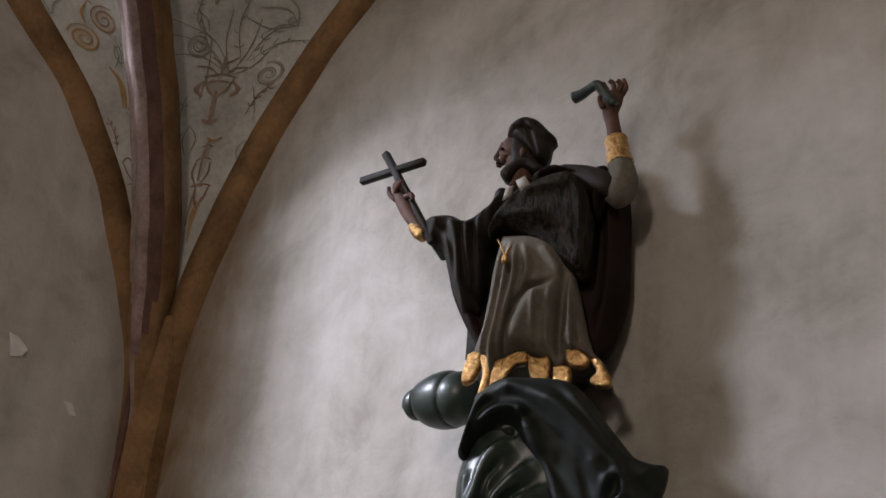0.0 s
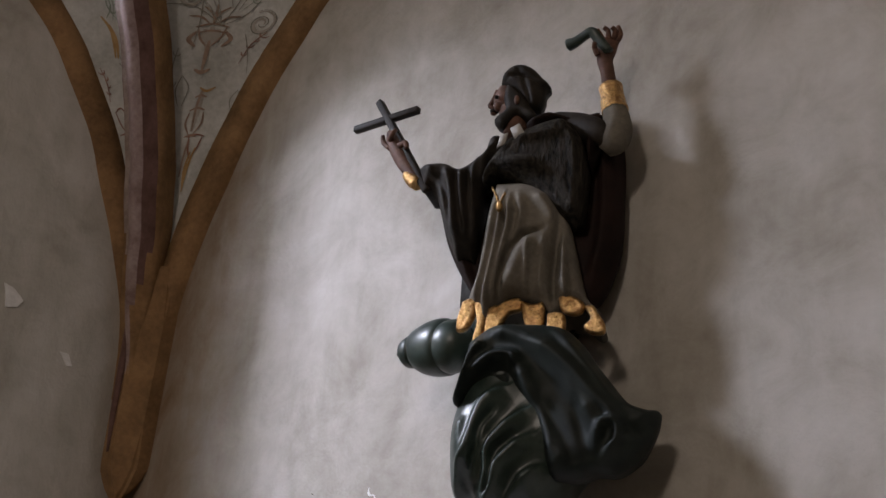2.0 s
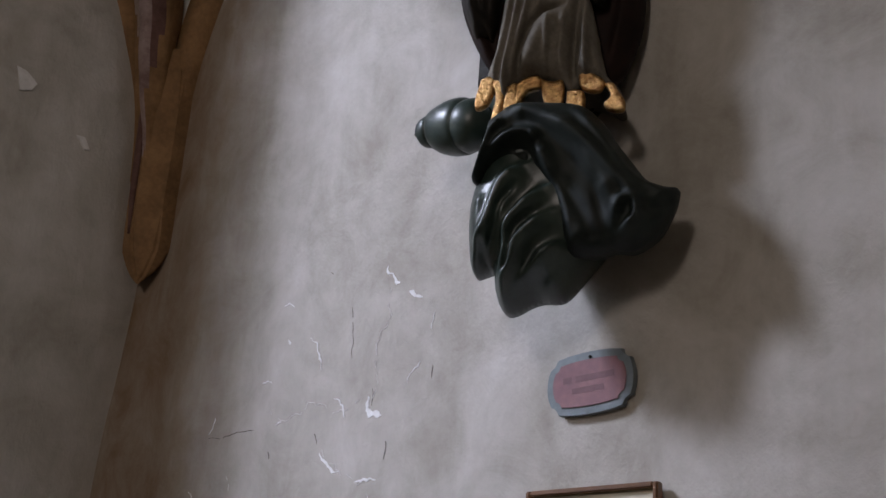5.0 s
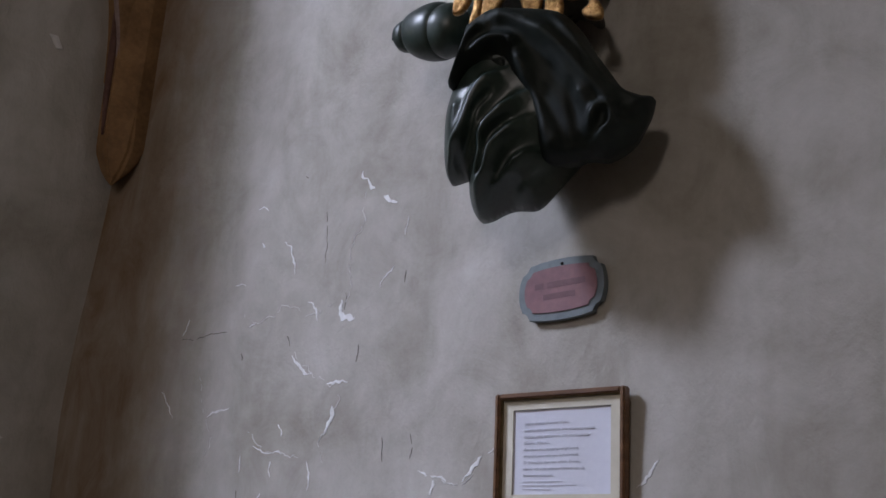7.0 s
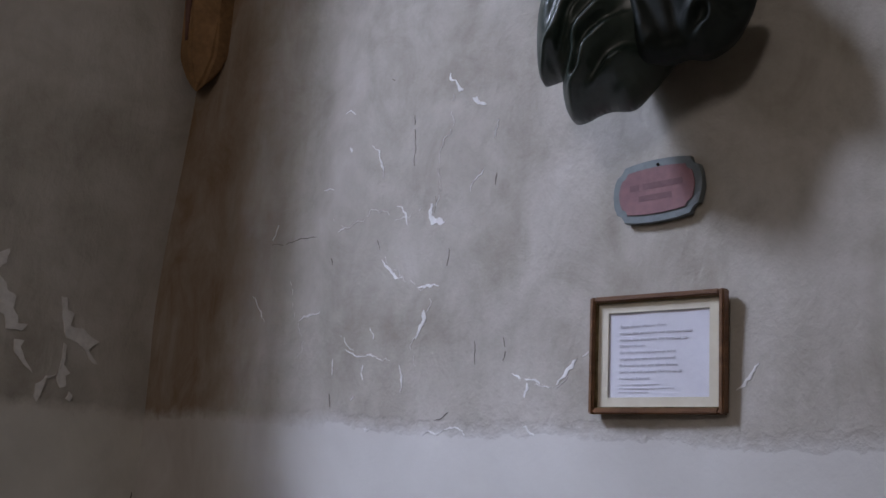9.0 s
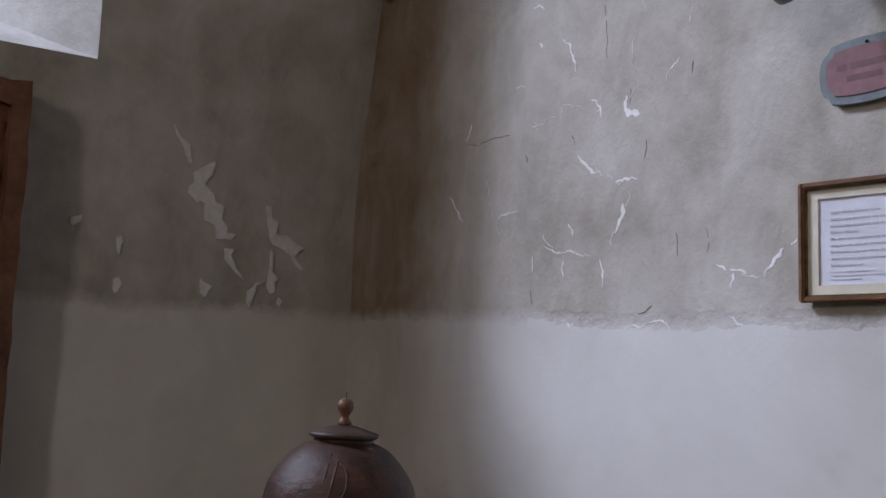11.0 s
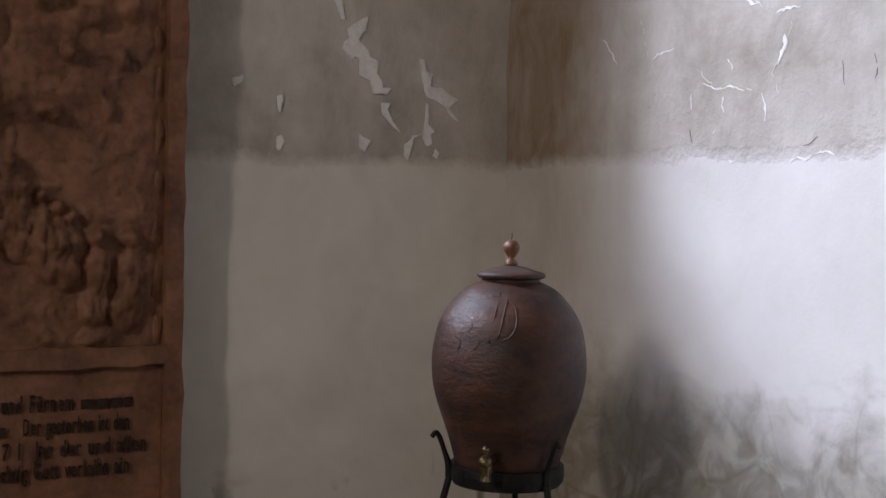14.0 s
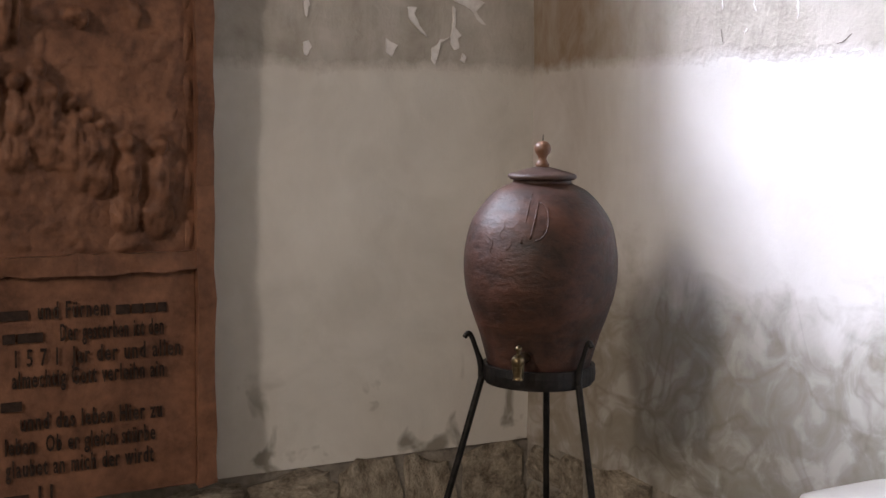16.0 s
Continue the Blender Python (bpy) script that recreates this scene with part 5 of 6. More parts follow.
HAIR_N = [[(1.17, 2.56), (1.19, 2.44), (1.15, 2.34), (1.16, 2.24), (1.13, 2.16)], [(1.13, 2.235), (1.05, 2.21), (0.95, 2.23), (0.86, 2.20), (0.76, 2.22)], [(1.14, 2.03), (1.15, 1.97), (1.11, 1.90), (1.12, 1.82)], [(0.97, 2.11), (1.04, 2.07), (1.12, 2.03), (1.19, 2.04)], [(0.62, 2.10), (0.66, 1.99), (0.70, 1.90), (0.68, 1.82)], [(1.43, 1.82), (1.50, 1.81), (1.56, 1.80), (1.62, 1.86)], [(0.84, 1.95), (0.90, 1.88), (0.99, 1.86), (1.07, 1.85)]]
for k, pts in enumerate(HAIR_N):
    bm = bmesh.new()
    ragged(bm, pts, 0.0009, 200 + k, on_n, 0.0011, 1.5, 0.35)
    part("plaster_chip", bm, M_CHIP_SHADED, wall_n)
DARK_N = [([(1.049, 2.474), (1.06, 2.422), (1.067, 2.329)], 2), ([(1.341, 2.293), (1.342, 2.255)], 3), ([(1.207, 2.125), (1.205, 2.074)], 2.5), ([(0.957, 2.577), (0.967, 2.569)], 4), ([(0.534, 2.167), (0.656, 2.175), (0.73, 2.184)], 3), ([(0.789, 2.121), (0.798, 2.098)], 3), ([(1.398, 1.913), (1.403, 1.85)], 2), ([(1.308, 1.906), (1.315, 1.842)], 2), ([(1.20, 1.715), (1.25, 1.74)], 3), ([(0.83, 1.78), (0.845, 1.74)], 3), ([(0.955, 2.16), (0.97, 2.13)], 2), ([(1.15, 2.26), (1.16, 2.20)], 2)]
for k, (pts, w) in enumerate(DARK_N):
    bm = bmesh.new()
    ragged(bm, pts, w * 0.0003, 90 + k, on_n, 0.0010, 0.6)
    part("plaster_crack", bm, M_CRACK, wall_n)
def flake(outline, seed):
    """A patch where the paint has come off: a ragged thin shape on the west wall."""
    bm = bmesh.new()
    ring = []
    for a, b in zip(outline, outline[1:] + outline[:1]):
        for k in range(3):
            u, z = a[0] + (b[0] - a[0]) * k / 3, a[1] + (b[1] - a[1]) * k / 3
            shift = Vector((u * 60, z * 60, seed))
            ring.append((u + 0.004 * noise.noise(shift), z + 0.004 * noise.noise(shift + Vector((9, 0, 0)))))
    top = [bm.verts.new(on_w(u, z, 0.0055)) for u, z in ring]
    low = [bm.verts.new(on_w(u, z, -0.004)) for u, z in ring]
    for k in range(len(ring)):
        j = (k + 1) % len(ring)
        bm.faces.new((top[k], top[j], low[j], low[k]))
    for tri in tessellate_polygon([[Vector((u, z, 0)) for u, z in ring]]):
        bm.faces.new([top[k] for k in tri])
    part("plaster_chip", bm, M_CHIP_SHADED, wall_w)


flake([(-0.489, 2.107), (-0.494, 2.067), (-0.516, 2.039), (-0.485, 2.011), (-0.479, 1.994), (-0.452, 1.979), (-0.454, 1.946), (-0.439, 1.926), (-0.435, 1.908), (-0.408, 1.905), (-0.422, 1.888), (-0.467, 1.887), (-0.473, 1.923), (-0.508, 1.936), (-0.51, 1.982), (-0.525, 1.989), (-0.531, 1.981), (-0.564, 2.008), (-0.561, 2.027), (-0.544, 2.041), (-0.552, 2.066), (-0.529, 2.082)], 0)
flake([(-0.624, 2.191), (-0.6, 2.163), (-0.571, 2.141), (-0.558, 2.091), (-0.569, 2.09), (-0.588, 2.129), (-0.612, 2.167)], 1)
flake([(-0.439, 1.863), (-0.411, 1.863), (-0.418, 1.844), (-0.401, 1.813), (-0.372, 1.778), (-0.392, 1.791), (-0.413, 1.807), (-0.434, 1.827)], 2)
flake([(-0.315, 2.0), (-0.3, 1.999), (-0.292, 1.962), (-0.27, 1.956), (-0.276, 1.923), (-0.263, 1.917), (-0.235, 1.919), (-0.209, 1.899), (-0.177, 1.888), (-0.199, 1.872), (-0.207, 1.858), (-0.174, 1.823), (-0.193, 1.827), (-0.22, 1.86), (-0.245, 1.877), (-0.283, 1.887), (-0.304, 1.942)], 3)
flake([(-0.288, 1.872), (-0.278, 1.864), (-0.28, 1.811), (-0.258, 1.79), (-0.27, 1.779), (-0.265, 1.752), (-0.283, 1.746), (-0.297, 1.772), (-0.288, 1.81)], 4)
flake([(-0.297, 1.783), (-0.327, 1.765), (-0.338, 1.727), (-0.349, 1.7), (-0.359, 1.715), (-0.356, 1.747), (-0.327, 1.773)], 5)
flake([(-0.508, 1.77), (-0.493, 1.761), (-0.469, 1.752), (-0.48, 1.737), (-0.491, 1.719), (-0.507, 1.729)], 6)
flake([(-0.252, 1.737), (-0.242, 1.727), (-0.247, 1.71), (-0.26, 1.715)], 7)
flake([(-0.892, 1.901), (-0.861, 1.913), (-0.864, 1.893), (-0.886, 1.88)], 8)
flake([(-0.761, 1.86), (-0.748, 1.867), (-0.744, 1.851), (-0.751, 1.818), (-0.758, 1.825)], 9)
flake([(-0.76, 1.75), (-0.744, 1.756), (-0.737, 1.736), (-0.751, 1.71), (-0.76, 1.72)], 10)
flake([(-0.494, 3.223), (-0.461, 3.215), (-0.43, 3.186), (-0.442, 3.163), (-0.474, 3.153)], 11)
flake([(-0.278, 3.075), (-0.254, 3.076), (-0.232, 3.04), (-0.251, 3.037)], 12)

# ---- carved relief and lettering of the epitaph ----
RY0, RY1, RZ0, RZ1 = TY0 + 0.05, TY1 - 0.072, TZ0 + 0.622, TZ1 - 0.06
FIG = []
for px, pz, s in ((-1.492, 1.652, 1.0), (-1.464, 1.599, 1.0), (-1.416, 1.571, 0.95), (-1.379, 1.544, 0.95), (-1.345, 1.522, 0.95), (-1.278, 1.471, 1.15), (-1.197, 1.467, 1.2), (-1.55, 1.62, 1.1), (-1.61, 1.66, 1.1), (-1.68, 1.63, 1.1), (-1.75, 1.60, 1.1), (-1.84, 1.55, 1.1), (-1.93, 1.52, 1.1), (-2.02, 1.5, 1.1)):
    FIG += [(px, pz, 0.019 * s, 0.022 * s, 0.030 * s), (px + 0.002, pz - 0.075 * s, 0.030 * s, 0.060 * s, 0.027 * s), (px - 0.004, pz - 0.150 * s, 0.036 * s, 0.050 * s, 0.022 * s), (px - 0.02, pz - 0.06 * s, 0.010, 0.030, 0.030)]
FIG += [(-1.575, 1.80, 0.020, 0.11, 0.040), (-1.545, 1.79, 0.013, 0.10, 0.030), (-1.60, 2.0, 0.05, 0.10, 0.04), (-1.61, 2.09, 0.025, 0.03, 0.04), (-1.40, 1.785, 0.034, 0.020, 0.030), (-1.385, 1.768, 0.016, 0.018, 0.034), (-1.25, 1.79, 0.014, 0.030, 0.022), (-1.30, 2.02, 0.05, 0.03, 0.022), (-1.20, 2.05, 0.03, 0.04, 0.022), (-1.40, 2.06, 0.05, 0.04, 0.025), (-1.35, 1.93, 0.02, 0.03, 0.03), (-1.22, 1.92, 0.016, 0.03, 0.022)]
ys, zs = steps(RY0, RY1, 0.0085), steps(RZ0, RZ1, 0.0085)
bm = bmesh.new()


def relief(y, z):
    h = 0.0
    for a, b, ra, rb, d in FIG:
        q = ((y - a) / ra) ** 2 + ((z - b) / rb) ** 2
        if q < 1:
            h = max(h, 1.35 * d * math.sqrt(1 - q) * (1 + 0.18 * math.sin((y - a) * 420 + z * 40)))
    p = Vector((y * 9, z * 9, 1))
    h += 0.012 * noise.noise(p) + 0.011 * noise.noise(p * 2.7) + 0.008 * noise.noise(p * 6.1)
    h += 0.010 * max(0, noise.noise(p * 1.9 + Vector((3, 8, 0)))) * step01(1.50, 1.32, z) + 0.016 * max(0, noise.noise(p * 2.4)) * step01(1.86, 2.0, z)
    edge = min(1, (y - RY0) / 0.02, (RY1 - y) / 0.02, (z - RZ0) / 0.02, (RZ1 - z) / 0.02)
    return TX - 0.036 + h * max(0, edge) + 0.002


grid_sheet(bm, ys, zs, lambda y, z: (relief(y, z), y - TYM, z - TZ0))
part("relief", bm, M_TOMB, tomb, "carved relief of a crowd, worn smooth", True)
bm = bmesh.new()
grid_sheet(bm, steps(TY0 + 0.05, TY1 - 0.05, 0.012), steps(TZ0 + 0.004, TZ0 + 0.574, 0.012), lambda y, z: (TX - 0.031 + 0.004 * noise.noise(Vector((y * 8, z * 8, 4))) + 0.002 * noise.noise(Vector((y * 25, z * 25, 4))), y - TYM, z - TZ0))
text_field = part("text_field", bm, M_TOMB, tomb, smooth=True)
TEXTS = ((1.040, -1.505, -1.330, "und Fürnem"), (0.983, -1.452, -1.190, "Der gestorben ist den"), (0.925, -1.562, -1.146, "1 5 7 1  Jar der und allen"), (0.872, -1.570, -1.190, "almechtig Gott verleihn ain"), (0.765, -1.553, -1.197, "unnd das leben Hier zu"), (0.707, -1.590, -1.215, "leben  Ob er gleich stürbe"), (0.650, -1.590, -1.220, "glaubet an mich der wirdt"), (0.570 + 0.010, -1.512, -1.478, "11"))
for z, y0, y1, words in TEXTS:
    lettering("inscription_line", words, y1 - y0, 0.043, text_field, pose(TX - 0.0265, y0 - TYM, z - TZ0, 90, 0, 90 - 0.0), M_LETTER, 0.0015, bold=0.016, apart=1.22)
for z, y0, widths in ((1.040, -1.313, [0.035, 0.028, 0.028, 0.022]), (1.040, -1.598, [0.07]), (0.983, -1.590, [0.03, 0.06]), (0.815, -1.598, [0.05]), (0.580, -1.596, [0.06])):
    bars("inscription_bars", widths, 0.006, 0.024, text_field, pose(TX - 0.0265, y0 - TYM, z - TZ0, 90, 0, 90), M_LETTER, 0.0015)
bm = bmesh.new()
box(bm, (-0.06, -0.020, 0), (0.045, 0.014, 0.008), 0.002)
box(bm, (0.010, -0.018, 0.004), (0.045, 0.012, 0.036), 0.003)
clamp = part("iron_clamp", bm, M_PLAQUE, tomb, "grey painted iron clamp")
clamp.location = (0.06, -1.225 - TYM, TZ1 - TZ0 - 0.001)


# ---- painted ornament on the vault webs ----
def ornament(web, i, u, lines, wide, mat, name, grow=1.3, lift=0.0035):
    """Painted strokes on a web: lines of (across, up) metres round the place (i, u)."""
    e = 0.02
    du = (web(i, u + e) - web(i, u - e)).length / (2 * e)
    di = (web(i + 0.5, u) - web(i - 0.5, u)).length
    bm = bmesh.new()
    for pts in lines:
        path = [q * grow for q in smooth_path(pts, 6)]
        va, vb = [], []
        for k, p in enumerate(path):
            a, b = path[max(0, k - 1)], path[min(len(path) - 1, k + 1)]
            d = (b - a) / max(np.linalg.norm(b - a), 1e-6)
            n = np.array((-d[1], d[0])) * wide * 0.85 * (0.35 + 0.65 * math.sin(math.pi * (k + 0.5) / len(path)))
            for q, out in ((p + n, va), (p - n, vb)):
                uu, ii = min(0.99, max(0.01, u + q[0] / du)), min(N_ARC, max(0, i + q[1] / di))
                w = web(ii, uu)
                nrm = (web(ii, uu + 0.01) - w).cross(web(ii + 0.1, uu) - w).normalized()
                if nrm.dot(Vector((2.5, -2.0, -1.5))) < 0:
                    nrm = -nrm
                out.append(bm.verts.new(w + nrm * lift))
        for k in range(len(path) - 1):
            bm.faces.new((va[k], va[k + 1], vb[k + 1], vb[k]))
    part(name, bm, mat, web_ob)


def spiral(r, turns, start=0.0, flip=1, steps_n=26):
    return [(flip * r * (1 - 0.86 * k / steps_n) * math.cos(start + turns * 6.283 * k / steps_n), r * (1 - 0.86 * k / steps_n) * math.sin(start + turns * 6.283 * k / steps_n)) for k in range(steps_n + 1)]


def leaf(x, y, ang, length, bend=0.3):
    a = radians(ang)
    mid = (x + length * 0.5 * math.cos(a + bend), y + length * 0.5 * math.sin(a + bend))
    return [(x, y), mid, (x + length * math.cos(a), y + length * math.sin(a))]


URN = [[(-0.035, 0.10), (0, 0.108), (0.035, 0.10)], [(-0.03, 0.10), (-0.022, 0.07), (-0.006, 0.05)], [(0.03, 0.10), (0.022, 0.07), (0.006, 0.05)], [(-0.03, 0.085), (0, 0.09), (0.03, 0.085)], leaf(0, 0.11, 90, 0.05, 0), leaf(0, 0.11, 60, 0.05), leaf(0, 0.11, 120, 0.05, -0.3), leaf(0.01, 0.11, 25, 0.045), leaf(-0.01, 0.11, 155, 0.045, -0.3)]
STEM = [[(0, 0.05), (0.004, 0.0), (0, -0.06)], [(-0.014, 0.03), (0, 0.035), (0.014, 0.03)], [(-0.018, -0.01), (-0.022, -0.04), (-0.006, -0.07)], [(0.018, -0.01), (0.022, -0.04), (0.006, -0.07)], [(-0.02, -0.005), (0, 0.002), (0.02, -0.005)], [(-0.018, -0.075), (0, -0.07), (0.018, -0.075)], [(0, -0.08), (0.003, -0.13), (0, -0.18)]]
ornament(web_n, 22.2, 0.50, URN, 0.0042, M_FRESCO_TAN, "painted_urn")
ornament(web_n, 19.2, 0.44, STEM, 0.0046, M_FRESCO_TAN, "painted_candelabrum")
ornament(web_n, 16.5, 0.36, [[(-0.022, 0.03), (0, 0.036), (0.022, 0.03)], [(-0.016, 0.03), (-0.012, 0.0), (0, -0.03)], [(0.016, 0.03), (0.012, 0.0), (0, -0.03)]], 0.0036, M_FRESCO_RED, "painted_cup")
ornament(web_n, 15.0, 0.32, [[(0, 0.06), (0.004, 0.0), (0, -0.06)], [(0.008, 0.05), (0.010, 0.0), (0.002, -0.05)]], 0.0050, M_FRESCO_OCHRE, "painted_drop")
ornament(web_n, 20.5, 0.40, [[(-0.02, 0.006), (0, -0.004), (0.02, 0.006)]], 0.0055, M_FRESCO_OCHRE, "painted_knot")
ornament(web_n, 27.0, 0.68, [spiral(0.036, 2.2, 2.0), [(-0.034, 0.0), (-0.036, -0.07), (-0.026, -0.14)], leaf(-0.02, 0.035, 60, 0.06)], 0.0032, M_FRESCO_GREY, "painted_scroll")
ornament(web_n, 25.2, 0.17, [spiral(0.040, 1.8, 1.0), [(0.03, -0.03), (0.0, -0.08), (-0.03, -0.14)]], 0.0022, M_FRESCO_GREY, "painted_scroll")
ornament(web_n, 24.9, 0.44, [leaf(0, 0, a, l, b) for a, l, b in ((100, 0.16, 0.15), (80, 0.18, -0.15), (62, 0.20, -0.2), (45, 0.22, 0.25), (30, 0.24, 0.3), (15, 0.20, 0.3), (130, 0.12, 0.3))], 0.0022, M_FRESCO_GREY, "painted_spray")
ornament(web_n, 28.8, 0.24, [leaf(-0.04, 0.0, a, l, b) for a, l, b in ((20, 0.12, 0.4), (45, 0.12, 0.3), (5, 0.14, -0.3), (-20, 0.08, 0.3))], 0.0030, M_FRESCO_GREEN, "painted_foliage")
ornament(web_n, 30.6, 0.62, [leaf(0, -0.03, a, 0.08, b) for a, b in ((90, 0.0), (60, 0.4), (120, -0.4), (30, 0.5), (150, -0.5))], 0.0032, M_FRESCO_GREEN, "painted_foliage")
ornament(web_n, 20.5, 0.66, [leaf(0, 0.04, 270, 0.08, 0.3), leaf(0, 0.04, 262, 0.08, -0.4)], 0.0026, M_FRESCO_GREY, "painted_bud")
ornament(web_n, 19.75, 0.09, [leaf(0, 0.03, 262, 0.06, 0.4), leaf(0, 0.03, 255, 0.06, -0.4)], 0.0026, M_FRESCO_GREY, "painted_bud")
ornament(web_w, 26.75, 0.25, [spiral(0.042, 2.3, 0.5, -1), leaf(0.02, 0.04, 70, 0.07)], 0.0050, M_FRESCO_OCHRE, "painted_scroll")
ornament(web_w, 28.0, 0.50, [spiral(0.040, 2.3, 0.8), leaf(-0.02, 0.04, 100, 0.07)], 0.0054, M_FRESCO_TAN, "painted_scroll")
ornament(web_w, 28.75, 0.14, [leaf(-0.02, -0.02, a, 0.07, 0.3) for a in (40, 80, 120, 150)], 0.0034, M_FRESCO_GREEN, "painted_foliage")
ornament(web_w, 25.75, 0.52, [leaf(0, 0.03, a, 0.07, b) for a, b in ((250, 0.4), (280, -0.4))], 0.0030, M_FRESCO_GREEN, "painted_foliage")
ornament(web_w, 23.5, 0.40, [[(-0.004, 0.06), (0.010, 0.02), (0, -0.05)], [(0.010, 0.04), (0.016, 0.0), (0.008, -0.05)]], 0.0075, M_FRESCO_OCHRE, "painted_flame")
ornament(web_w, 17.75, 0.26, [[(-0.012, 0.03), (0.004, 0.045), (0.016, 0.03)], [(-0.010, 0.03), (-0.004, 0.0), (0.006, -0.02)], [(0.016, 0.03), (0.014, 0.0), (0.006, -0.02)], [(-0.012, -0.03), (0.004, -0.024), (0.018, -0.03)], [(0.004, -0.03), (0.006, -0.07)]], 0.0032, M_FRESCO_RED, "painted_candelabrum")

# broad pale washes under the drawn lines
ornament(web_w, 26.75, 0.25, [spiral(0.040, 1.6, 0.5, -1)], 0.0085, M_WASH, "painted_wash", lift=0.0022)
ornament(web_w, 28.0, 0.50, [spiral(0.038, 1.6, 0.8)], 0.0085, M_WASH, "painted_wash", lift=0.0022)
ornament(web_n, 27.0, 0.68, [spiral(0.034, 1.6, 2.0)], 0.0070, M_WASH_GREY, "painted_wash", lift=0.0022)
ornament(web_n, 25.2, 0.17, [spiral(0.036, 1.4, 1.0)], 0.0060, M_WASH_GREY, "painted_wash", lift=0.0022)
ornament(web_n, 22.2, 0.50, [[(0, 0.10), (0.002, 0.07), (0, 0.03)], [(-0.014, 0.095), (-0.010, 0.07), (-0.004, 0.05)], [(0.014, 0.095), (0.010, 0.07), (0.004, 0.05)]], 0.0150, M_WASH_GREY, "painted_wash", lift=0.0022)
ornament(web_n, 19.2, 0.44, [[(0, 0.05), (0, 0.0), (0, -0.06)], [(0, -0.08), (0, -0.12), (0, -0.18)]], 0.0130, M_WASH_GREY, "painted_wash", lift=0.0022)

# leafy stems, thin and many, that fill the webs
def sprig(stem, size, rng):
    """A stem with small leaves to both sides."""
    out = [stem]
    path = smooth_path(stem, 5)
    for k in range(2, len(path) - 1, 2):
        d = path[k] - path[k - 1]
        a = math.degrees(math.atan2(d[1], d[0]))
        for turn in (40, -40):
            if rng.random() < 0.8:
                out.append(leaf(path[k][0], path[k][1], a + turn + rng.uniform(-15, 15), size * rng.uniform(0.6, 1.2), 0.35 if turn > 0 else -0.35))
    return out


rng = random.Random(8)
for i, u, stem, size, mat in ((26.5, 0.40, [(0, -0.02), (0.03, 0.08), (0.02, 0.20)], 0.022, M_FRESCO_GREY), (26.5, 0.36, [(0, -0.02), (-0.03, 0.06), (-0.09, 0.12)], 0.020, M_FRESCO_GREY), (26.5, 0.34, [(0, -0.02), (-0.06, 0.04), (-0.15, 0.06)], 0.020, M_FRESCO_GREEN), (27.5, 0.62, [(0, 0), (0.04, 0.05), (0.03, 0.12)], 0.02, M_FRESCO_GREY),
                           (23.0, 0.20, [(0, -0.03), (-0.01, 0.03), (-0.035, 0.07)], 0.018, M_FRESCO_RED), (21.5, 0.72, [(0, -0.06), (0.01, 0.02), (0.0, 0.08)], 0.016, M_FRESCO_GREY), (29.5, 0.45, [(0, 0), (0.02, 0.06), (0.05, 0.10)], 0.026, M_FRESCO_GREEN), (31.5, 0.30, [(0, 0), (-0.03, 0.05), (-0.08, 0.08)], 0.026, M_FRESCO_GREEN),
                           (32.0, 0.75, [(0, -0.05), (0.01, 0.03), (-0.02, 0.09)], 0.026, M_FRESCO_RED), (34.0, 0.50, [(0, -0.05), (0.03, 0.03), (0.0, 0.09)], 0.03, M_FRESCO_GREY)):
    ornament(web_n, i, u, sprig(stem, size, rng), 0.0022, mat, "painted_sprig", 1.2)
for i, u, stem, size, mat in ((25.6, 0.50, [(0, -0.04), (0.02, 0.02), (0.0, 0.07)], 0.018, M_FRESCO_GREEN), (21.0, 0.45, [(0, -0.04), (0.01, 0.02), (0.0, 0.07)], 0.016, M_FRESCO_GREY), (30.5, 0.60, [(0, -0.03), (-0.02, 0.03), (0.02, 0.08)], 0.024, M_FRESCO_GREEN), (32.5, 0.25, [(0, -0.03), (0.02, 0.03), (-0.02, 0.09)], 0.026, M_FRESCO_RED), (20.4, 0.15, [(0, -0.05), (0.006, 0.0), (0, 0.05)], 0.014, M_FRESCO_RED)):
    ornament(web_w, i, u, sprig(stem, size, rng), 0.0024, mat, "painted_sprig", 1.2)
ornament(web_n, 21.9, 0.50, [[(0, 0.075), (0.0, 0.04), (0, -0.01)], [(-0.03, 0.10), (-0.045, 0.08), (-0.03, 0.06)], [(0.03, 0.10), (0.045, 0.08), (0.03, 0.06)], [(-0.02, 0.0), (0, -0.008), (0.02, 0.0)]], 0.0080, M_FRESCO_TAN, "painted_urn_body")


# ---- bare masonry at the foot of the walls ----
bm = bmesh.new()
box(bm, (-0.03, 0.012, 0), (3.6, 0.04, FOOT + 0.02))
part("mortar", bm, M_MORTAR, wall_n)
bm = bmesh.new()
box(bm, (-0.04, -4.0, 0), (-0.012, 0.03, FOOT + 0.02))
part("mortar", bm, M_MORTAR, wall_w)


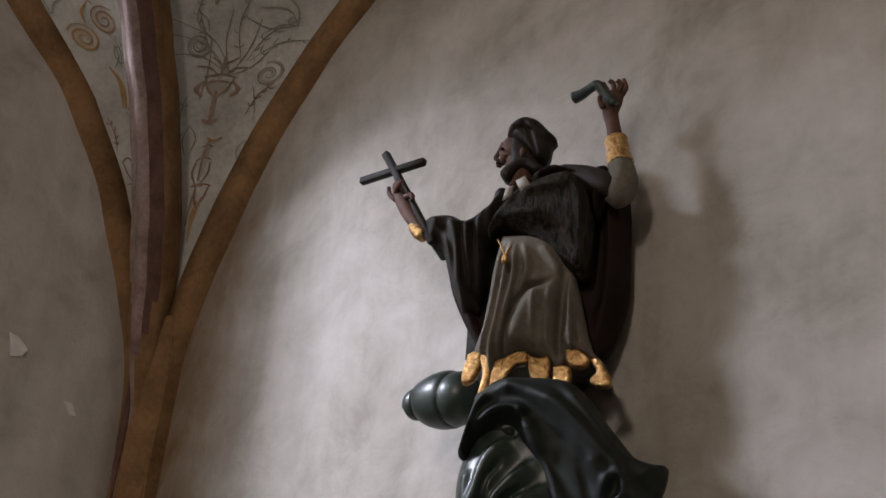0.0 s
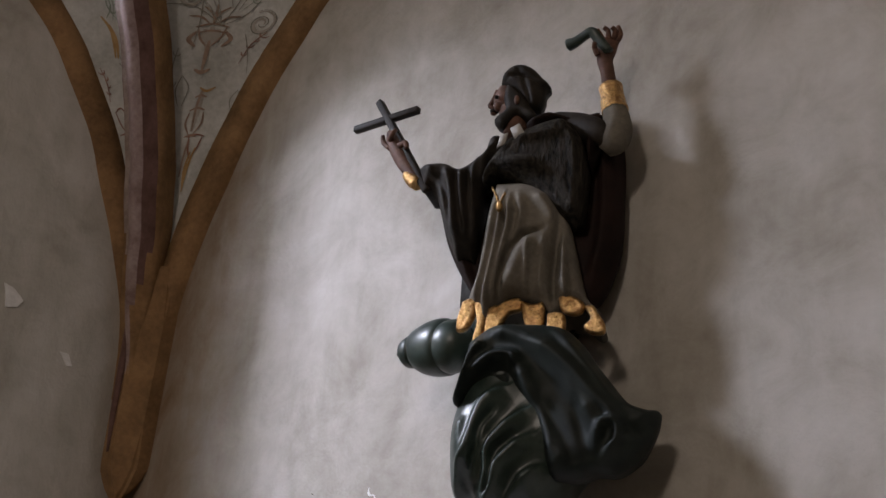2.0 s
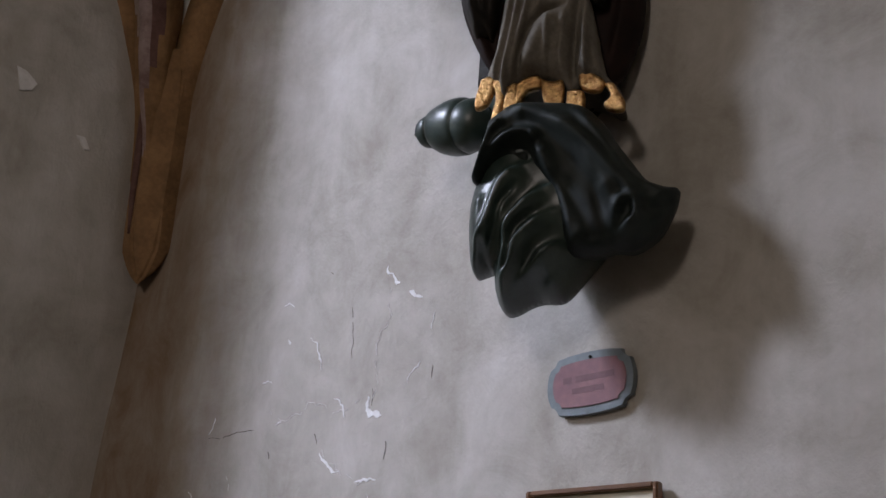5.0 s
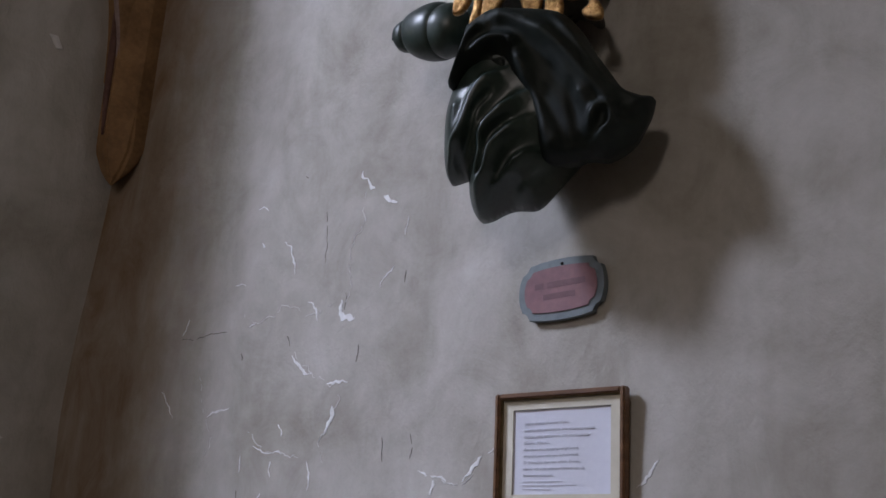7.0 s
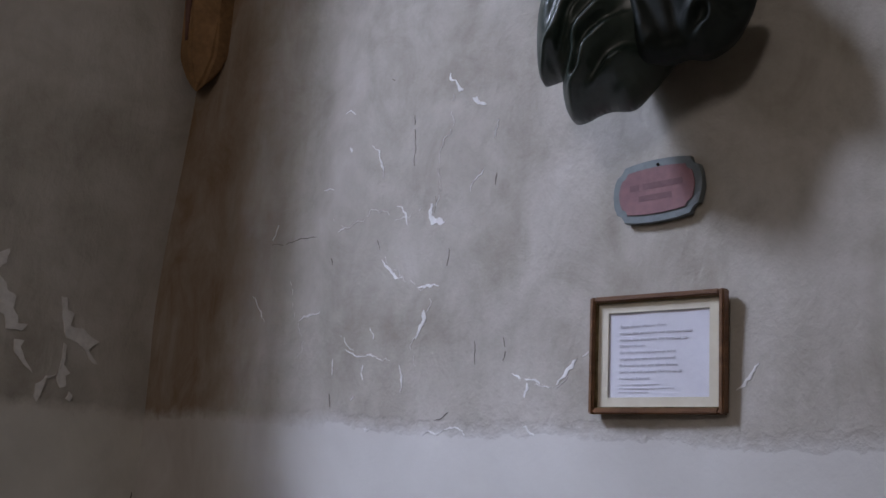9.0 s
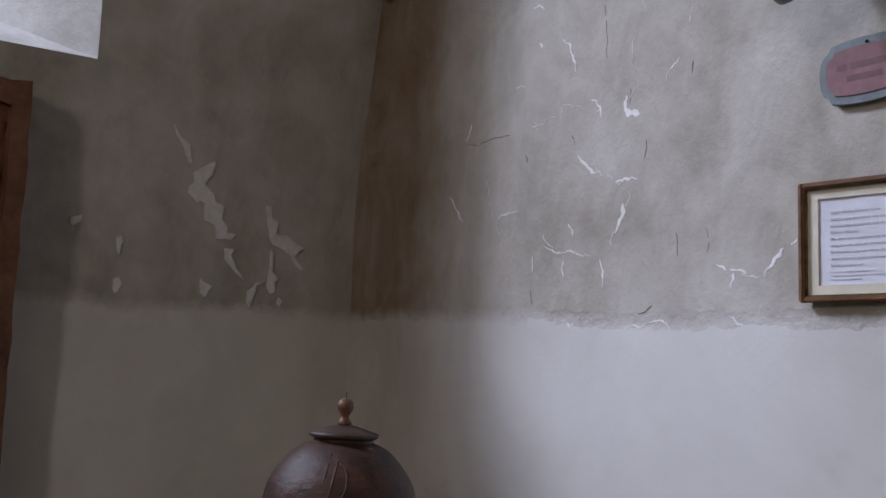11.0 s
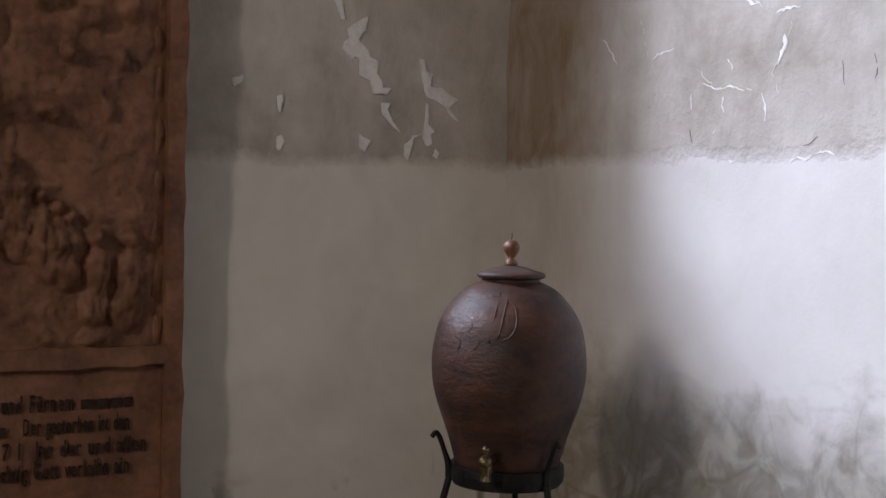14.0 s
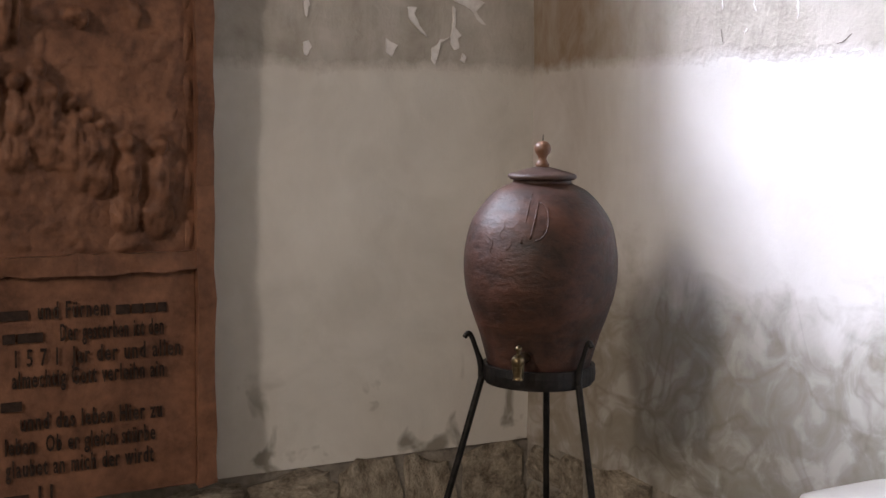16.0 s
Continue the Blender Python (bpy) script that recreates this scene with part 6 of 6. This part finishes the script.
def stone_mesh(seed):
    """A rough field stone: a rounded lump with broken edges."""
    rng = random.Random(seed)
    bm = bmesh.new()
    box(bm, (-0.5, -0.5, -0.5), (0.5, 0.5, 0.5))
    bmesh.ops.subdivide_edges(bm, edges=bm.edges[:], cuts=2, use_grid_fill=True)
    lean = [rng.uniform(-0.22, 0.22) for k in range(4)]
    for v in bm.verts:
        out = sum(abs(c) > 0.49 for c in v.co)
        v.co *= 1 - 0.075 * (out - 1)
        x, z = v.co.x, v.co.z
        v.co.z += lean[0] * x * 0.8 + lean[1] * x * z
        v.co.x += lean[2] * z * 0.8 + lean[3] * x * z
        v.co += Vector((rng.uniform(-1, 1), rng.uniform(-1, 1), rng.uniform(-1, 1))) * 0.07
    me = bpy.data.meshes.new("stone")
    bm.to_mesh(me)
    bm.free()
    me.materials.append(M_STONE)
    return me


STONES = [stone_mesh(s) for s in range(12)]
rng = random.Random(11)


def lay_stone(wall, along_n, u, w, z0, z1):
    st = new("stone", rng.choice(STONES))
    st.parent = wall
    proud = rng.uniform(-0.010, 0.022)
    at, zz = u + w / 2, (z0 + z1) / 2
    m = Matrix.Translation((at, 0.030 - proud, zz)) if along_n else Matrix.Translation((-0.030 + proud, -at, zz)) @ Matrix.Rotation(radians(90), 4, "Z")
    st.matrix_local = m @ Matrix.Rotation(radians(rng.uniform(-7, 7)), 4, "Y") @ Matrix.Diagonal((w - 0.004, 0.07, z1 - z0 - 0.004, 1))


# uneven courses of field stones, some split into two small ones
for wall, along_n, reach in ((wall_n, True, 2.2), (wall_w, False, 3.9)):
    u = 0.012
    while u < reach:
        w = rng.uniform(0.16, 0.42)
        cuts = [0.0]
        while cuts[-1] < FOOT - 0.12:
            cuts.append(cuts[-1] + rng.uniform(0.10, 0.25))
        cuts[-1] = FOOT + rng.uniform(-0.03, 0.0)
        for z0, z1 in zip(cuts, cuts[1:]):
            k = rng.random()
            if w > 0.24 and k < 0.7:
                b = w * rng.uniform(0.3, 0.7)
                lay_stone(wall, along_n, u, b, z0, z1 - rng.uniform(0, 0.02))
                lay_stone(wall, along_n, u + b, w - b, z0 + rng.uniform(0, 0.02), z1)
            else:
                lay_stone(wall, along_n, u + rng.uniform(-0.03, 0.03), w, z0, z1)
        u += w
